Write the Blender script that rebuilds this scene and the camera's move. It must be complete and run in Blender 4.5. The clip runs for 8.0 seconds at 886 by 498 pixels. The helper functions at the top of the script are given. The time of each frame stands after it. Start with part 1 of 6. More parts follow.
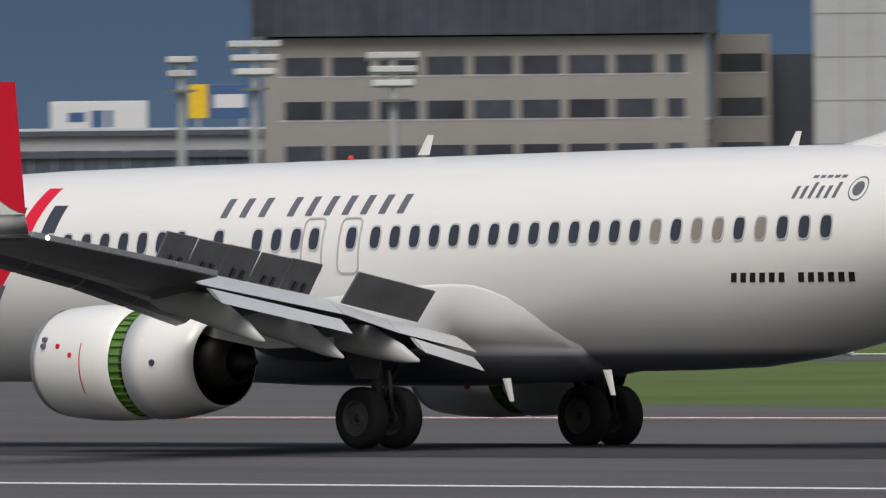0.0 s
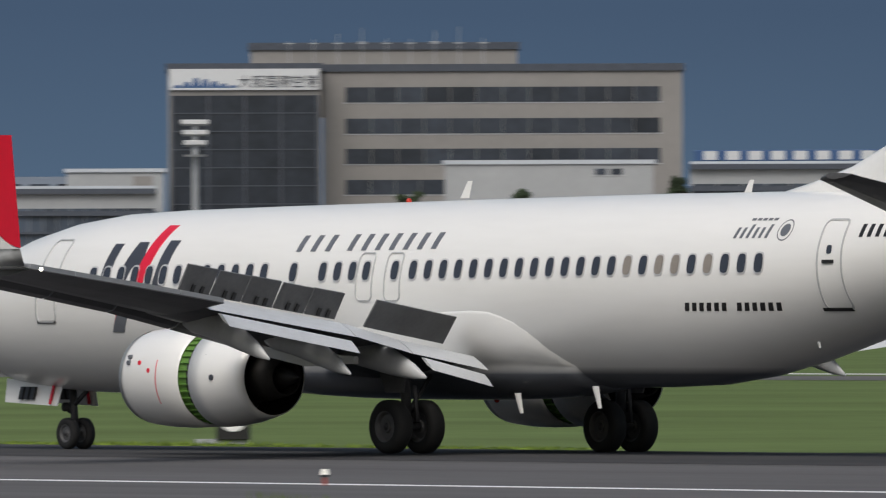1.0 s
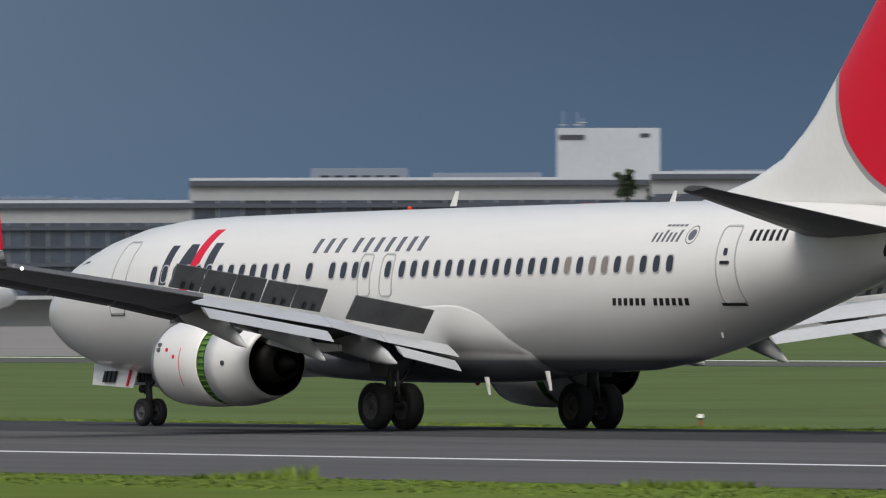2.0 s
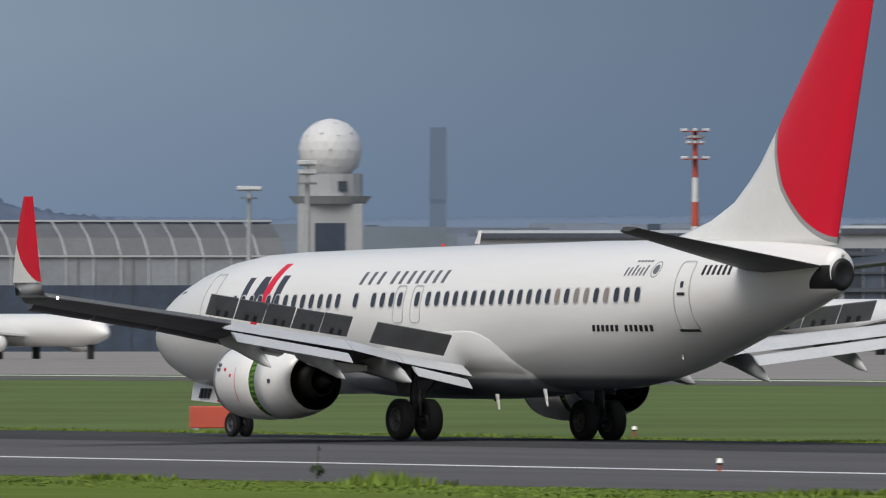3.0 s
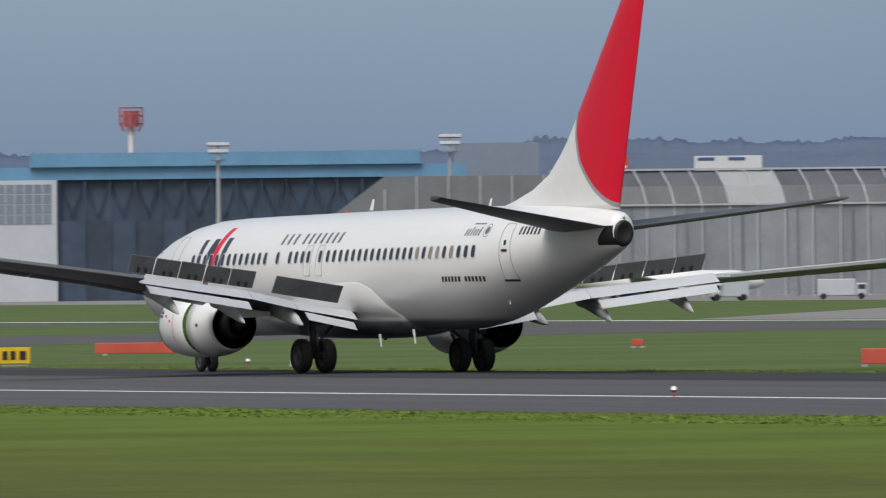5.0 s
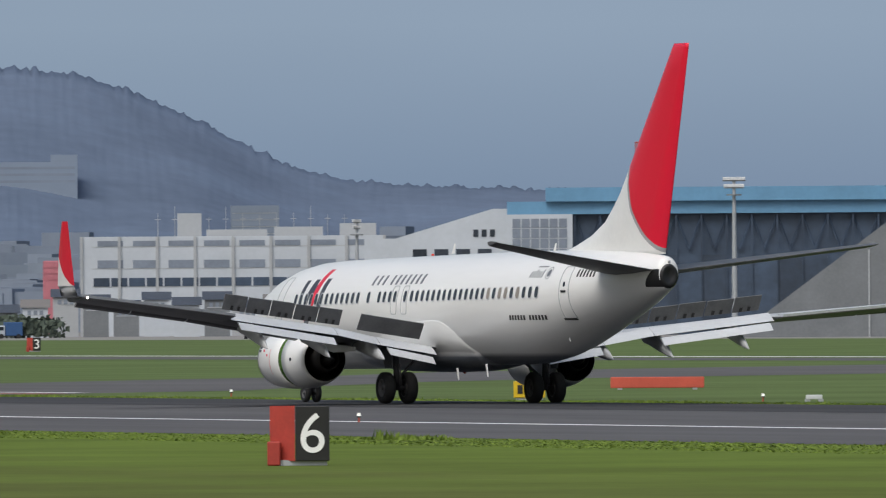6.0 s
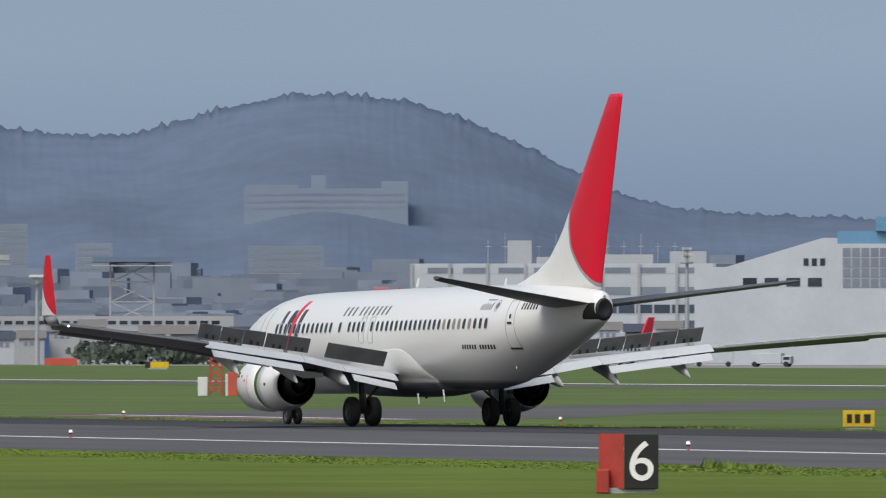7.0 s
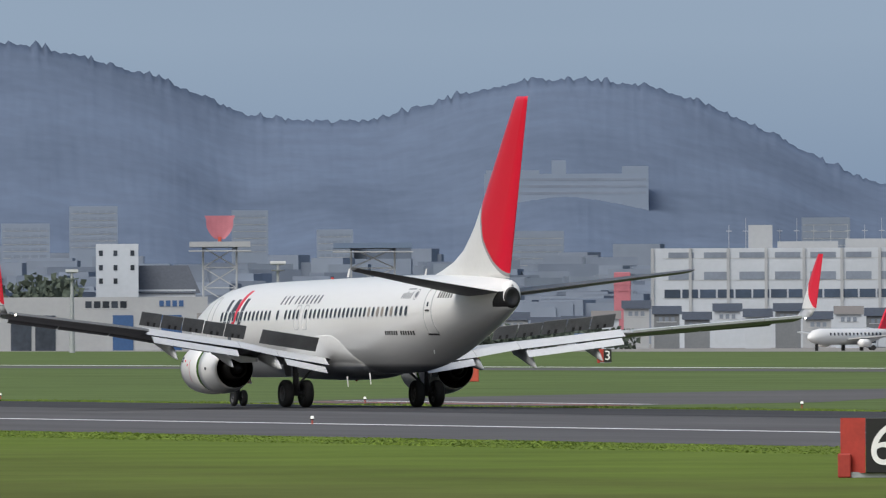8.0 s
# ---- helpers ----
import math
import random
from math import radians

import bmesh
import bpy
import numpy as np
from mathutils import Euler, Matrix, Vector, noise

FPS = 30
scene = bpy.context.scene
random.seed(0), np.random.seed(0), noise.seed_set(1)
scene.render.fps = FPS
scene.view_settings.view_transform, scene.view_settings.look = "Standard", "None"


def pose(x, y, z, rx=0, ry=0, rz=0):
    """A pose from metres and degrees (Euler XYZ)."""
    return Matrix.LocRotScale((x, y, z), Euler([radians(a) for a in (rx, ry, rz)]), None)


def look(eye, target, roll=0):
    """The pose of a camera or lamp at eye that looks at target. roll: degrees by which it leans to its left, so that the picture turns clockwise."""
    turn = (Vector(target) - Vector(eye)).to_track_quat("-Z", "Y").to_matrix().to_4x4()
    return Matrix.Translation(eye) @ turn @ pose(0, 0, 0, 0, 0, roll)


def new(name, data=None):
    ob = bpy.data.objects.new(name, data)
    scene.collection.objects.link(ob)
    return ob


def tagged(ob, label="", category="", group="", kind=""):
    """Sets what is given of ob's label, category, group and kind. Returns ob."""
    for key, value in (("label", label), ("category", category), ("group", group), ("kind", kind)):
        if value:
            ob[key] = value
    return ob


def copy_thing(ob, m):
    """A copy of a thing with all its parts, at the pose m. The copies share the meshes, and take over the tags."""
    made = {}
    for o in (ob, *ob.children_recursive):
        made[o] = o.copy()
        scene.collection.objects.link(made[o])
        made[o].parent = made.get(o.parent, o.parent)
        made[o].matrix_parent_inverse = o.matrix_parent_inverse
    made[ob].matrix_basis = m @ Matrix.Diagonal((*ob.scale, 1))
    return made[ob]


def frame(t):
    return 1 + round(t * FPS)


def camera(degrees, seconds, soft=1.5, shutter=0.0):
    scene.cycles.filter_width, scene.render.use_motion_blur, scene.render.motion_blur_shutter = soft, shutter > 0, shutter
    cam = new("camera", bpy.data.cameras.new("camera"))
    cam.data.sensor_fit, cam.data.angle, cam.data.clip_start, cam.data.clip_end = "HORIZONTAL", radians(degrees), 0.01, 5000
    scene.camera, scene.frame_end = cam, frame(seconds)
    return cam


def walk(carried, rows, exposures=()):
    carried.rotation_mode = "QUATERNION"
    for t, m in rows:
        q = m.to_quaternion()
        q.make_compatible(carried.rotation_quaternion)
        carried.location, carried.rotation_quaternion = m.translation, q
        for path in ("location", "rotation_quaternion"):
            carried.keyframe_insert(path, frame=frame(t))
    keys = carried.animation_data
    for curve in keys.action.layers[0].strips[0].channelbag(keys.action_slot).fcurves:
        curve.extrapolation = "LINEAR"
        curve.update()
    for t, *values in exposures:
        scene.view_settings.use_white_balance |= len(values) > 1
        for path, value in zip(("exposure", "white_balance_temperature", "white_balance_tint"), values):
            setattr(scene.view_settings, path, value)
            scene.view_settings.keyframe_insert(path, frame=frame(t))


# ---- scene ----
# A landed airliner slows along a runway; the camera stands on the grass beside it and pans after it.
EYE = (0.0, 0.0, 3.22)
LANE = 172.67          # the runway's centre line lies this far across from the camera
BANK = -0.45       # leans a little towards its far wing, degrees
HEADING = 2.12     # small crab angle of the airliner, degrees

# seconds, pan to the left of +Y, tilt upwards, roll
CAM_ROWS = [
    (0.0, 47.197, 0.111, -0.564),
    (0.3, 49.379, 0.024, -0.372),
    (0.5, 50.619, 0.121, -0.443),
    (0.7, 51.890, 0.178, -0.351),
    (1.0, 53.869, 0.226, -0.212),
    (1.5, 56.749, 0.138, -0.348),
    (1.7, 57.556, 0.168, -0.317),
    (2.8, 62.390, 0.283, 0.101),
    (3.0, 63.040, 0.314, -0.024),
    (3.2, 63.564, 0.241, 0.049),
    (3.5, 64.228, 0.238, -0.073),
    (4.0, 65.422, 0.165, 0.031),
    (4.5, 66.453, 0.206, -0.605),
    (5.0, 67.600, 0.114, -0.628),
    (5.2, 68.210, 0.155, -0.714),
    (6.5, 70.345, 0.338, -0.075),
    (7.0, 71.086, 0.395, -0.046),
    (7.5, 71.658, 0.264, -0.120),
    (8.0, 72.079, 0.337, -0.266),
]

# seconds, place of the main wheels along the runway
PLANE_ROWS = [
    (0.0, -185.22),
    (0.3, -199.96),
    (0.5, -209.77),
    (0.7, -219.48),
    (1.0, -234.01),
    (1.5, -257.98),
    (1.7, -267.80),
    (2.8, -326.15),
    (3.0, -335.68),
    (3.2, -345.07),
    (3.5, -358.91),
    (4.0, -380.99),
    (4.5, -402.45),
    (5.0, -423.35),
    (5.2, -431.62),
    (6.5, -485.08),
    (7.0, -505.27),
    (7.5, -525.12),
    (8.0, -544.94),
]

cam = camera(3.653, 8.0, soft=1.15, shutter=0.14)


def cam_pose(pan, tilt, roll):
    p, t, r = radians(pan), radians(tilt), radians(roll)
    fw = Vector((-math.sin(p) * math.cos(t), math.cos(p) * math.cos(t), math.sin(t)))
    rt = Vector((math.cos(p), math.sin(p), 0))
    up = rt.cross(fw)
    x = rt * math.cos(r) + up * math.sin(r)
    y = up * math.cos(r) - rt * math.sin(r)
    m = Matrix((x, y, -fw)).transposed().to_4x4()
    return Matrix.Translation(EYE) @ m


walk(cam, [(t, cam_pose(a, b, c)) for t, a, b, c in CAM_ROWS], exposures=[(0.0, -0.04, 6420, 8.5), (1.5, -0.06, 6350, 7.5), (3.0, -0.02, 6300, 8), (4.5, 0.04, 6250, 8), (6.5, 0.10, 6200, 7.5), (8.0, 0.20, 6200, 7.5)])

# ---- world and light: bright overcast, high soft sun ----
world = bpy.data.worlds.new("world")
scene.world = world
world.use_nodes = True
wn = world.node_tree.nodes
wl = world.node_tree.links
sky = wn.new("ShaderNodeTexSky")
sky.sky_type = "NISHITA"
sky.sun_disc = False
sky.sun_elevation = radians(51)
sky.sun_rotation = radians(138)
sky.air_density, sky.dust_density, sky.ozone_density = 1.2, 6.0, 1.0
wn["Background"].inputs["Strength"].default_value = 0.11
wl.new(sky.outputs[0], wn["Background"].inputs[0])

sun_data = bpy.data.lights.new("sun", "SUN")
sun_data.energy, sun_data.angle, sun_data.color = 1.5, radians(42), (1.0, 0.985, 0.965)
sun = new("sun", sun_data)
SUN_AZ, SUN_EL = radians(138), radians(51)
sun_dir = Vector((math.sin(SUN_AZ) * math.cos(SUN_EL), math.cos(SUN_AZ) * math.cos(SUN_EL), math.sin(SUN_EL)))
sun.matrix_world = look(sun_dir * 500, (0, 0, 0))


# ---- materials ----
def lin(r, g, b):
    return tuple((c / 12.92 if c <= 0.04045 else ((c + 0.055) / 1.055) ** 2.4) for c in (r / 255, g / 255, b / 255))


def mat(name, rgb, rough=0.6, metal=0.0, vary=0.15, scale=2.0, bump=0.0, fine=8.0, stretch=None, glow=0.0, coat=0.0, per_object=0.0, spec=0.5):
    m = bpy.data.materials.new(name)
    m.use_nodes = True
    n, l = m.node_tree.nodes, m.node_tree.links
    p = n["Principled BSDF"]
    p.inputs["Roughness"].default_value, p.inputs["Metallic"].default_value = rough, metal
    p.inputs["Coat Weight"].default_value = coat
    p.inputs["Specular IOR Level"].default_value = spec
    tc = n.new("ShaderNodeTexCoord")
    mp = n.new("ShaderNodeMapping")
    if stretch:
        mp.inputs["Scale"].default_value = stretch
    l.new(tc.outputs["Object"], mp.inputs[0])
    a, b = n.new("ShaderNodeTexNoise"), n.new("ShaderNodeTexNoise")
    for t, s, d in ((a, scale, 4), (b, scale * fine, 3)):
        t.inputs["Scale"].default_value, t.inputs["Detail"].default_value = s, d
        l.new(mp.outputs[0], t.inputs["Vector"])
    add = n.new("ShaderNodeMath")
    add.operation = "MULTIPLY_ADD"
    l.new(b.outputs[0], add.inputs[0])
    add.inputs[1].default_value = 0.45
    l.new(a.outputs[0], add.inputs[2])
    ramp = n.new("ShaderNodeMapRange")
    ramp.inputs[1].default_value, ramp.inputs[2].default_value = 0.4, 1.05
    ramp.inputs[3].default_value, ramp.inputs[4].default_value = 1 - vary, 1 + vary
    l.new(add.outputs[0], ramp.inputs[0])
    last = ramp.outputs[0]
    if per_object:
        oi = n.new("ShaderNodeObjectInfo")
        r2 = n.new("ShaderNodeMapRange")
        r2.inputs[3].default_value, r2.inputs[4].default_value = 1 - per_object, 1 + per_object
        l.new(oi.outputs["Random"], r2.inputs[0])
        mu = n.new("ShaderNodeMath")
        mu.operation = "MULTIPLY"
        l.new(last, mu.inputs[0])
        l.new(r2.outputs[0], mu.inputs[1])
        last = mu.outputs[0]
    mix = n.new("ShaderNodeVectorMath")
    mix.operation = "SCALE"
    mix.inputs[0].default_value = rgb
    l.new(last, mix.inputs["Scale"])
    l.new(mix.outputs[0], p.inputs["Base Color"])
    if bump:
        bp = n.new("ShaderNodeBump")
        bp.inputs["Strength"].default_value, bp.inputs["Distance"].default_value = bump, 0.02
        l.new(b.outputs[0], bp.inputs["Height"])
        l.new(bp.outputs[0], p.inputs["Normal"])
    if glow:
        p.inputs["Emission Color"].default_value = (*rgb, 1)
        p.inputs["Emission Strength"].default_value = glow
    return m


WHITE = mat("white_paint", (0.74, 0.74, 0.73), 0.28, vary=0.04, scale=0.6, fine=6, stretch=(0.25, 1, 2.0), coat=0.3)
def hull_paint():
    """White above, grey along the belly; the grey also carries the underside's shade."""
    m = mat("hull_paint", (0.74, 0.74, 0.73), 0.28, vary=0.04, scale=0.6, fine=6, stretch=(0.25, 1, 2.0), coat=0.3)
    n, l = m.node_tree.nodes, m.node_tree.links
    p = n["Principled BSDF"]
    old = p.inputs["Base Color"].links[0].from_socket
    tc = n.new("ShaderNodeTexCoord")
    sp = n.new("ShaderNodeSeparateXYZ")
    l.new(tc.outputs["Object"], sp.inputs[0])
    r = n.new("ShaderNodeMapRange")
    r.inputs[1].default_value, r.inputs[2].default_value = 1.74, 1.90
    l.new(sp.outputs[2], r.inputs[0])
    ends = []
    for a, b in ((-8.5, -6.0),):
        q = n.new("ShaderNodeMapRange")
        q.inputs[1].default_value, q.inputs[2].default_value, q.inputs[3].default_value, q.inputs[4].default_value = a, b, 1.0, 0.0
        l.new(sp.outputs[0], q.inputs[0])
        ends.append(q.outputs[0])
    last = r.outputs[0]
    for e in ends:
        mx = n.new("ShaderNodeMath")
        mx.operation = "MAXIMUM"
        l.new(last, mx.inputs[0])
        l.new(e, mx.inputs[1])
        last = mx.outputs[0]
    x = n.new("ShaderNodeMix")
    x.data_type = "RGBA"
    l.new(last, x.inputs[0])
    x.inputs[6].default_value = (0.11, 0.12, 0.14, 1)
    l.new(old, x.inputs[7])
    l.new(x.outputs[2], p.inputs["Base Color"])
    return m


HULL = hull_paint()
BELLY = mat("grey_belly_paint", (0.30, 0.32, 0.35), 0.4, vary=0.12, scale=0.7)
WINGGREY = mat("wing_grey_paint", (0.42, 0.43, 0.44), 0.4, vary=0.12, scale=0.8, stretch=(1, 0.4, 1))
# Near-black skin: the shade under wing and tail is put into the colour.
WINGSHADED = mat("shaded_wing_skin", (0.085, 0.085, 0.09), 0.45, vary=0.3, scale=1.2)
FLAPWHITE = mat("pale_flap_paint", (0.50, 0.52, 0.54), 0.35, vary=0.08, scale=1.0)
SPOILER = mat("spoiler_grey", (0.11, 0.112, 0.115), 0.5, vary=0.25, scale=1.5)
RED = mat("red_paint", (0.66, 0.007, 0.034), 0.35, vary=0.06, scale=0.8, coat=0.1)
DARKINK = mat("dark_grey_paint", (0.045, 0.05, 0.065), 0.4, vary=0.1)
GREYINK = mat("grey_letter_paint", (0.12, 0.13, 0.15), 0.4, vary=0.1)
SILVER = mat("silver_paint", (0.36, 0.37, 0.38), 0.35, 0.3, vary=0.1)
BLACK = mat("black_paint", (0.012, 0.012, 0.013), 0.45, vary=0.2)
TYRE = mat("tyre_rubber", (0.014, 0.014, 0.015), 0.75, vary=0.3, scale=3, bump=0.2)
HUB = mat("wheel_metal", (0.11, 0.11, 0.115), 0.55, 0.3, vary=0.2, scale=4)
STEEL = mat("gear_steel", (0.06, 0.06, 0.065), 0.55, 0.3, vary=0.25, scale=4)
GREEN = mat("reverser_green_primer", (0.10, 0.22, 0.035), 0.55, vary=0.3, scale=3)
NOZZLE = mat("burnt_nozzle_metal", (0.035, 0.032, 0.03), 0.6, 0.4, vary=0.35, scale=2)
PANE = mat("cabin_window_pane", (0.035, 0.04, 0.055), 0.12, vary=0.1)
SHADE = mat("cabin_window_blind", (0.24, 0.215, 0.19), 0.5, vary=0.1)
RIM = mat("window_surround", (0.55, 0.55, 0.56), 0.35, 0.2, vary=0.05)
SEAM = mat("door_seam_grey", (0.42, 0.43, 0.44), 0.5, vary=0.1)
LAMPGLOW = mat("lamp_glow", (1.0, 0.9, 0.75), 0.3, glow=6.0)
REDLAMP = mat("red_lamp", (0.5, 0.03, 0.01), 0.3, glow=0.0)

VERGE = mat("verge_grass", (0.108, 0.150, 0.028), 1.0, vary=0.30, scale=0.11, fine=13, bump=0.3, spec=0.06)


def two_greens(m, other):
    """Lush and dry patches of grass, drier away from the asphalt."""
    n, l = m.node_tree.nodes, m.node_tree.links
    p = n["Principled BSDF"]
    old = p.inputs["Base Color"].links[0].from_socket
    tc = n.new("ShaderNodeTexCoord")
    sp = n.new("ShaderNodeSeparateXYZ")
    l.new(tc.outputs["Object"], sp.inputs[0])
    mp = n.new("ShaderNodeMapping")
    mp.inputs["Scale"].default_value = (0.05, 0.14, 1)
    l.new(tc.outputs["Object"], mp.inputs[0])
    t = n.new("ShaderNodeTexNoise")
    t.inputs["Scale"].default_value, t.inputs["Detail"].default_value = 1.0, 5
    l.new(mp.outputs[0], t.inputs["Vector"])
    far = n.new("ShaderNodeMapRange")
    far.inputs[1].default_value, far.inputs[2].default_value, far.inputs[3].default_value, far.inputs[4].default_value = 118.0, 80.0, -0.35, 0.35
    l.new(sp.outputs[1], far.inputs[0])
    add = n.new("ShaderNodeMath")
    l.new(t.outputs[0], add.inputs[0])
    l.new(far.outputs[0], add.inputs[1])
    st = n.new("ShaderNodeMapRange")
    st.inputs[1].default_value, st.inputs[2].default_value = 0.3, 0.8
    l.new(add.outputs[0], st.inputs[0])
    x = n.new("ShaderNodeMix")
    x.data_type = "RGBA"
    l.new(st.outputs[0], x.inputs[0])
    l.new(old, x.inputs[6])
    sc = n.new("ShaderNodeVectorMath")
    sc.operation = "MULTIPLY"
    l.new(old, sc.inputs[0])
    sc.inputs[1].default_value = other
    l.new(sc.outputs[0], x.inputs[7])
    l.new(x.outputs[2], p.inputs["Base Color"])


two_greens(VERGE, (0.90, 0.78, 1.1))
GRASS = mat("mown_grass", (0.100, 0.138, 0.050), 1.0, vary=0.28, scale=0.06, fine=15, bump=0.3, spec=0.06)
BLADE = mat("grass_blades", (0.145, 0.205, 0.04), 1.0, spec=0.05, vary=0.35, scale=0.2, fine=10)
ASPHALT = mat("runway_asphalt", (0.100, 0.098, 0.101), 0.95, spec=0.12, vary=0.25, scale=0.25, fine=20, stretch=(0.12, 1, 1), bump=0.3)
RUBBERED = mat("rubbered_asphalt", (0.052, 0.052, 0.055), 0.95, spec=0.12, vary=0.3, scale=0.2, fine=12, stretch=(0.06, 1, 1))
TAXI = mat("taxiway_asphalt", (0.105, 0.102, 0.103), 0.95, spec=0.12, vary=0.2, scale=0.1, fine=20, stretch=(0.3, 1, 1))
CONCRETE = mat("apron_concrete", (0.24, 0.23, 0.22), 0.95, spec=0.12, vary=0.15, scale=0.05, fine=20)
LINE = mat("line_paint", (0.80, 0.80, 0.80), 0.6, vary=0.1, scale=0.8)


# ---- mesh helpers ----
def part(name, bm, material, parent, label="", smooth=False):
    me = bpy.data.meshes.new(name)
    bmesh.ops.recalc_face_normals(bm, faces=bm.faces[:])
    if smooth:
        for f in bm.faces:
            f.smooth = True
    bm.to_mesh(me)
    bm.free()
    me.materials.append(material)
    ob = new(name, me)
    ob.parent = parent
    if label:
        ob["label"] = label
    return ob


def thing(name, m, label, category, group="", kind=""):
    ob = new(name)
    ob.empty_display_size = 0.5
    ob.matrix_basis = m
    return tagged(ob, label, category, group, kind)


def box(bm, x0, x1, y0, y1, z0, z1, m=None, bevel=0.0):
    g = bmesh.ops.create_cube(bm, size=1.0)["verts"]
    t = Matrix.Translation(((x0 + x1) / 2, (y0 + y1) / 2, (z0 + z1) / 2)) @ Matrix.Diagonal((x1 - x0, y1 - y0, z1 - z0, 1))
    bmesh.ops.transform(bm, matrix=(m @ t) if m else t, verts=g)
    if bevel:
        es = list({e for v in g for e in v.link_edges})
        bmesh.ops.bevel(bm, geom=es, offset=bevel, segments=2, profile=0.5, affect="EDGES")
    return bm


def boxm(x0, x1, y0, y1, z0, z1, bevel=0.0):
    return box(bmesh.new(), x0, x1, y0, y1, z0, z1, None, bevel)


def tube(bm, a, b, r0, r1=None, seg=12):
    a, b = Vector(a), Vector(b)
    d = b - a
    m = Matrix.Translation((a + b) / 2) @ d.to_track_quat("Z", "Y").to_matrix().to_4x4()
    bmesh.ops.create_cone(bm, cap_ends=True, segments=seg, radius1=r0, radius2=r0 if r1 is None else r1, depth=d.length, matrix=m)
    return bm


def loft(rings, cap0=True, cap1=True, closed=True):
    bm = bmesh.new()
    vs = [[bm.verts.new(p) for p in r] for r in rings]
    n = len(vs[0])
    for a, b in zip(vs, vs[1:]):
        for i in range(n if closed else n - 1):
            j = (i + 1) % n
            bm.faces.new((a[i], a[j], b[j], b[i]))
    if cap0:
        bm.faces.new(vs[0])
    if cap1:
        bm.faces.new(vs[-1])
    return bm


def slab(bm, quad, off):
    """A plate: four or more corners and the vector through its thickness."""
    off = Vector(off)
    a = [bm.verts.new(Vector(p)) for p in quad]
    b = [bm.verts.new(Vector(p) + off) for p in quad]
    bm.faces.new(a)
    bm.faces.new(b[::-1])
    for i in range(len(a)):
        j = (i + 1) % len(a)
        bm.faces.new((a[j], a[i], b[i], b[j]))
    return bm


def spin(profile, axis_m, seg=40, caps=False):
    """A turned shape: profile of (along, radius)."""
    rings = []
    for a, r in profile:
        rings.append([axis_m @ Vector((a, r * math.cos(2 * math.pi * i / seg), r * math.sin(2 * math.pi * i / seg))) for i in range(seg)])
    return loft(rings, caps, caps)


def lerp_table(table, x):
    for (x0, *a), (x1, *b) in zip(table, table[1:]):
        if x <= x1:
            t = (x - x0) / (x1 - x0)
            t = max(0, t)
            return [p + (q - p) * t for p, q in zip(a, b)]
    return list(table[-1][1:])


# ---- ground ----
def ground_sheet(name, x0, x1, y0, y1, z, material, label, nx=1, ny=1):
    bm = bmesh.new()
    vs = [[bm.verts.new((x0 + (x1 - x0) * i / nx, y0 + (y1 - y0) * j / ny, z)) for j in range(ny + 1)] for i in range(nx + 1)]
    for i in range(nx):
        for j in range(ny):
            bm.faces.new((vs[i][j], vs[i + 1][j], vs[i + 1][j + 1], vs[i][j + 1]))
    ob = part(name, bm, material, None)
    return tagged(ob, label, name.split("_")[0], kind="structure")


ground_sheet("ground", -9000, 9000, -6000, 9000, -0.012, GRASS, "mown green airfield grass beside the runway", 8, 8)
ground_sheet("verge", -3000, 1500, -200, 127.2, -0.006, VERGE, "bright green grass verge before the runway", 20, 4)
CROWN = [(127.0, 0.0), (147.0, 0.0), (158.0, 0.035), (166.0, 0.065), (172.0, 0.08), (177.0, 0.08), (179.0, 0.045), (181.5, -0.03)]


def crowned(name, y0, y1, lift, material, label):
    """A strip of the runway that follows its crown."""
    ys = [y0] + [y for y, _ in CROWN if y0 < y < y1] + [y1]
    bm = bmesh.new()
    rows = [[bm.verts.new((-3000 + 225 * i, y, lerp_table(CROWN, y)[0] + lift)) for i in range(21)] for y in ys]
    for p, q in zip(rows, rows[1:]):
        for i in range(20):
            bm.faces.new((p[i], p[i + 1], q[i + 1], q[i]))
    tagged(part(name, bm, material, None), label, "runway", kind="structure")


crowned("runway", 127.0, 181.5, 0.0, ASPHALT, "grey asphalt runway with faint wheel streaks")
crowned("runway_wheel_track", 164.5, 179.5, 0.006, RUBBERED, "dark rubber streaks on the runway asphalt")
ground_sheet("runway_edge_line", -3000, 1500, 144.2, 145.1, 0.006, LINE, "white painted runway edge line", 40, 1)
ground_sheet("taxiway", -4000, 1500, 352, 372, 0.0, TAXI, "grey asphalt parallel taxiway in the grass", 20, 1)
ground_sheet("apron", -5000, 1500, 660, 1100, 0.0, CONCRETE, "pale concrete apron before the terminal", 20, 4)

# ---- the airliner ----
plane = thing("airliner", pose(PLANE_ROWS[0][1], LANE, 0, BANK, 0, HEADING), "white twin-engine jet airliner with red fin, slowing on the runway", "airplane")
X0 = 19.6   # the main wheels stand this far behind the nose


def P(x, lat, z):
    """A point of the airliner: x behind the nose, lat to its left wing, z up."""
    return Vector((x - X0, -lat, z))


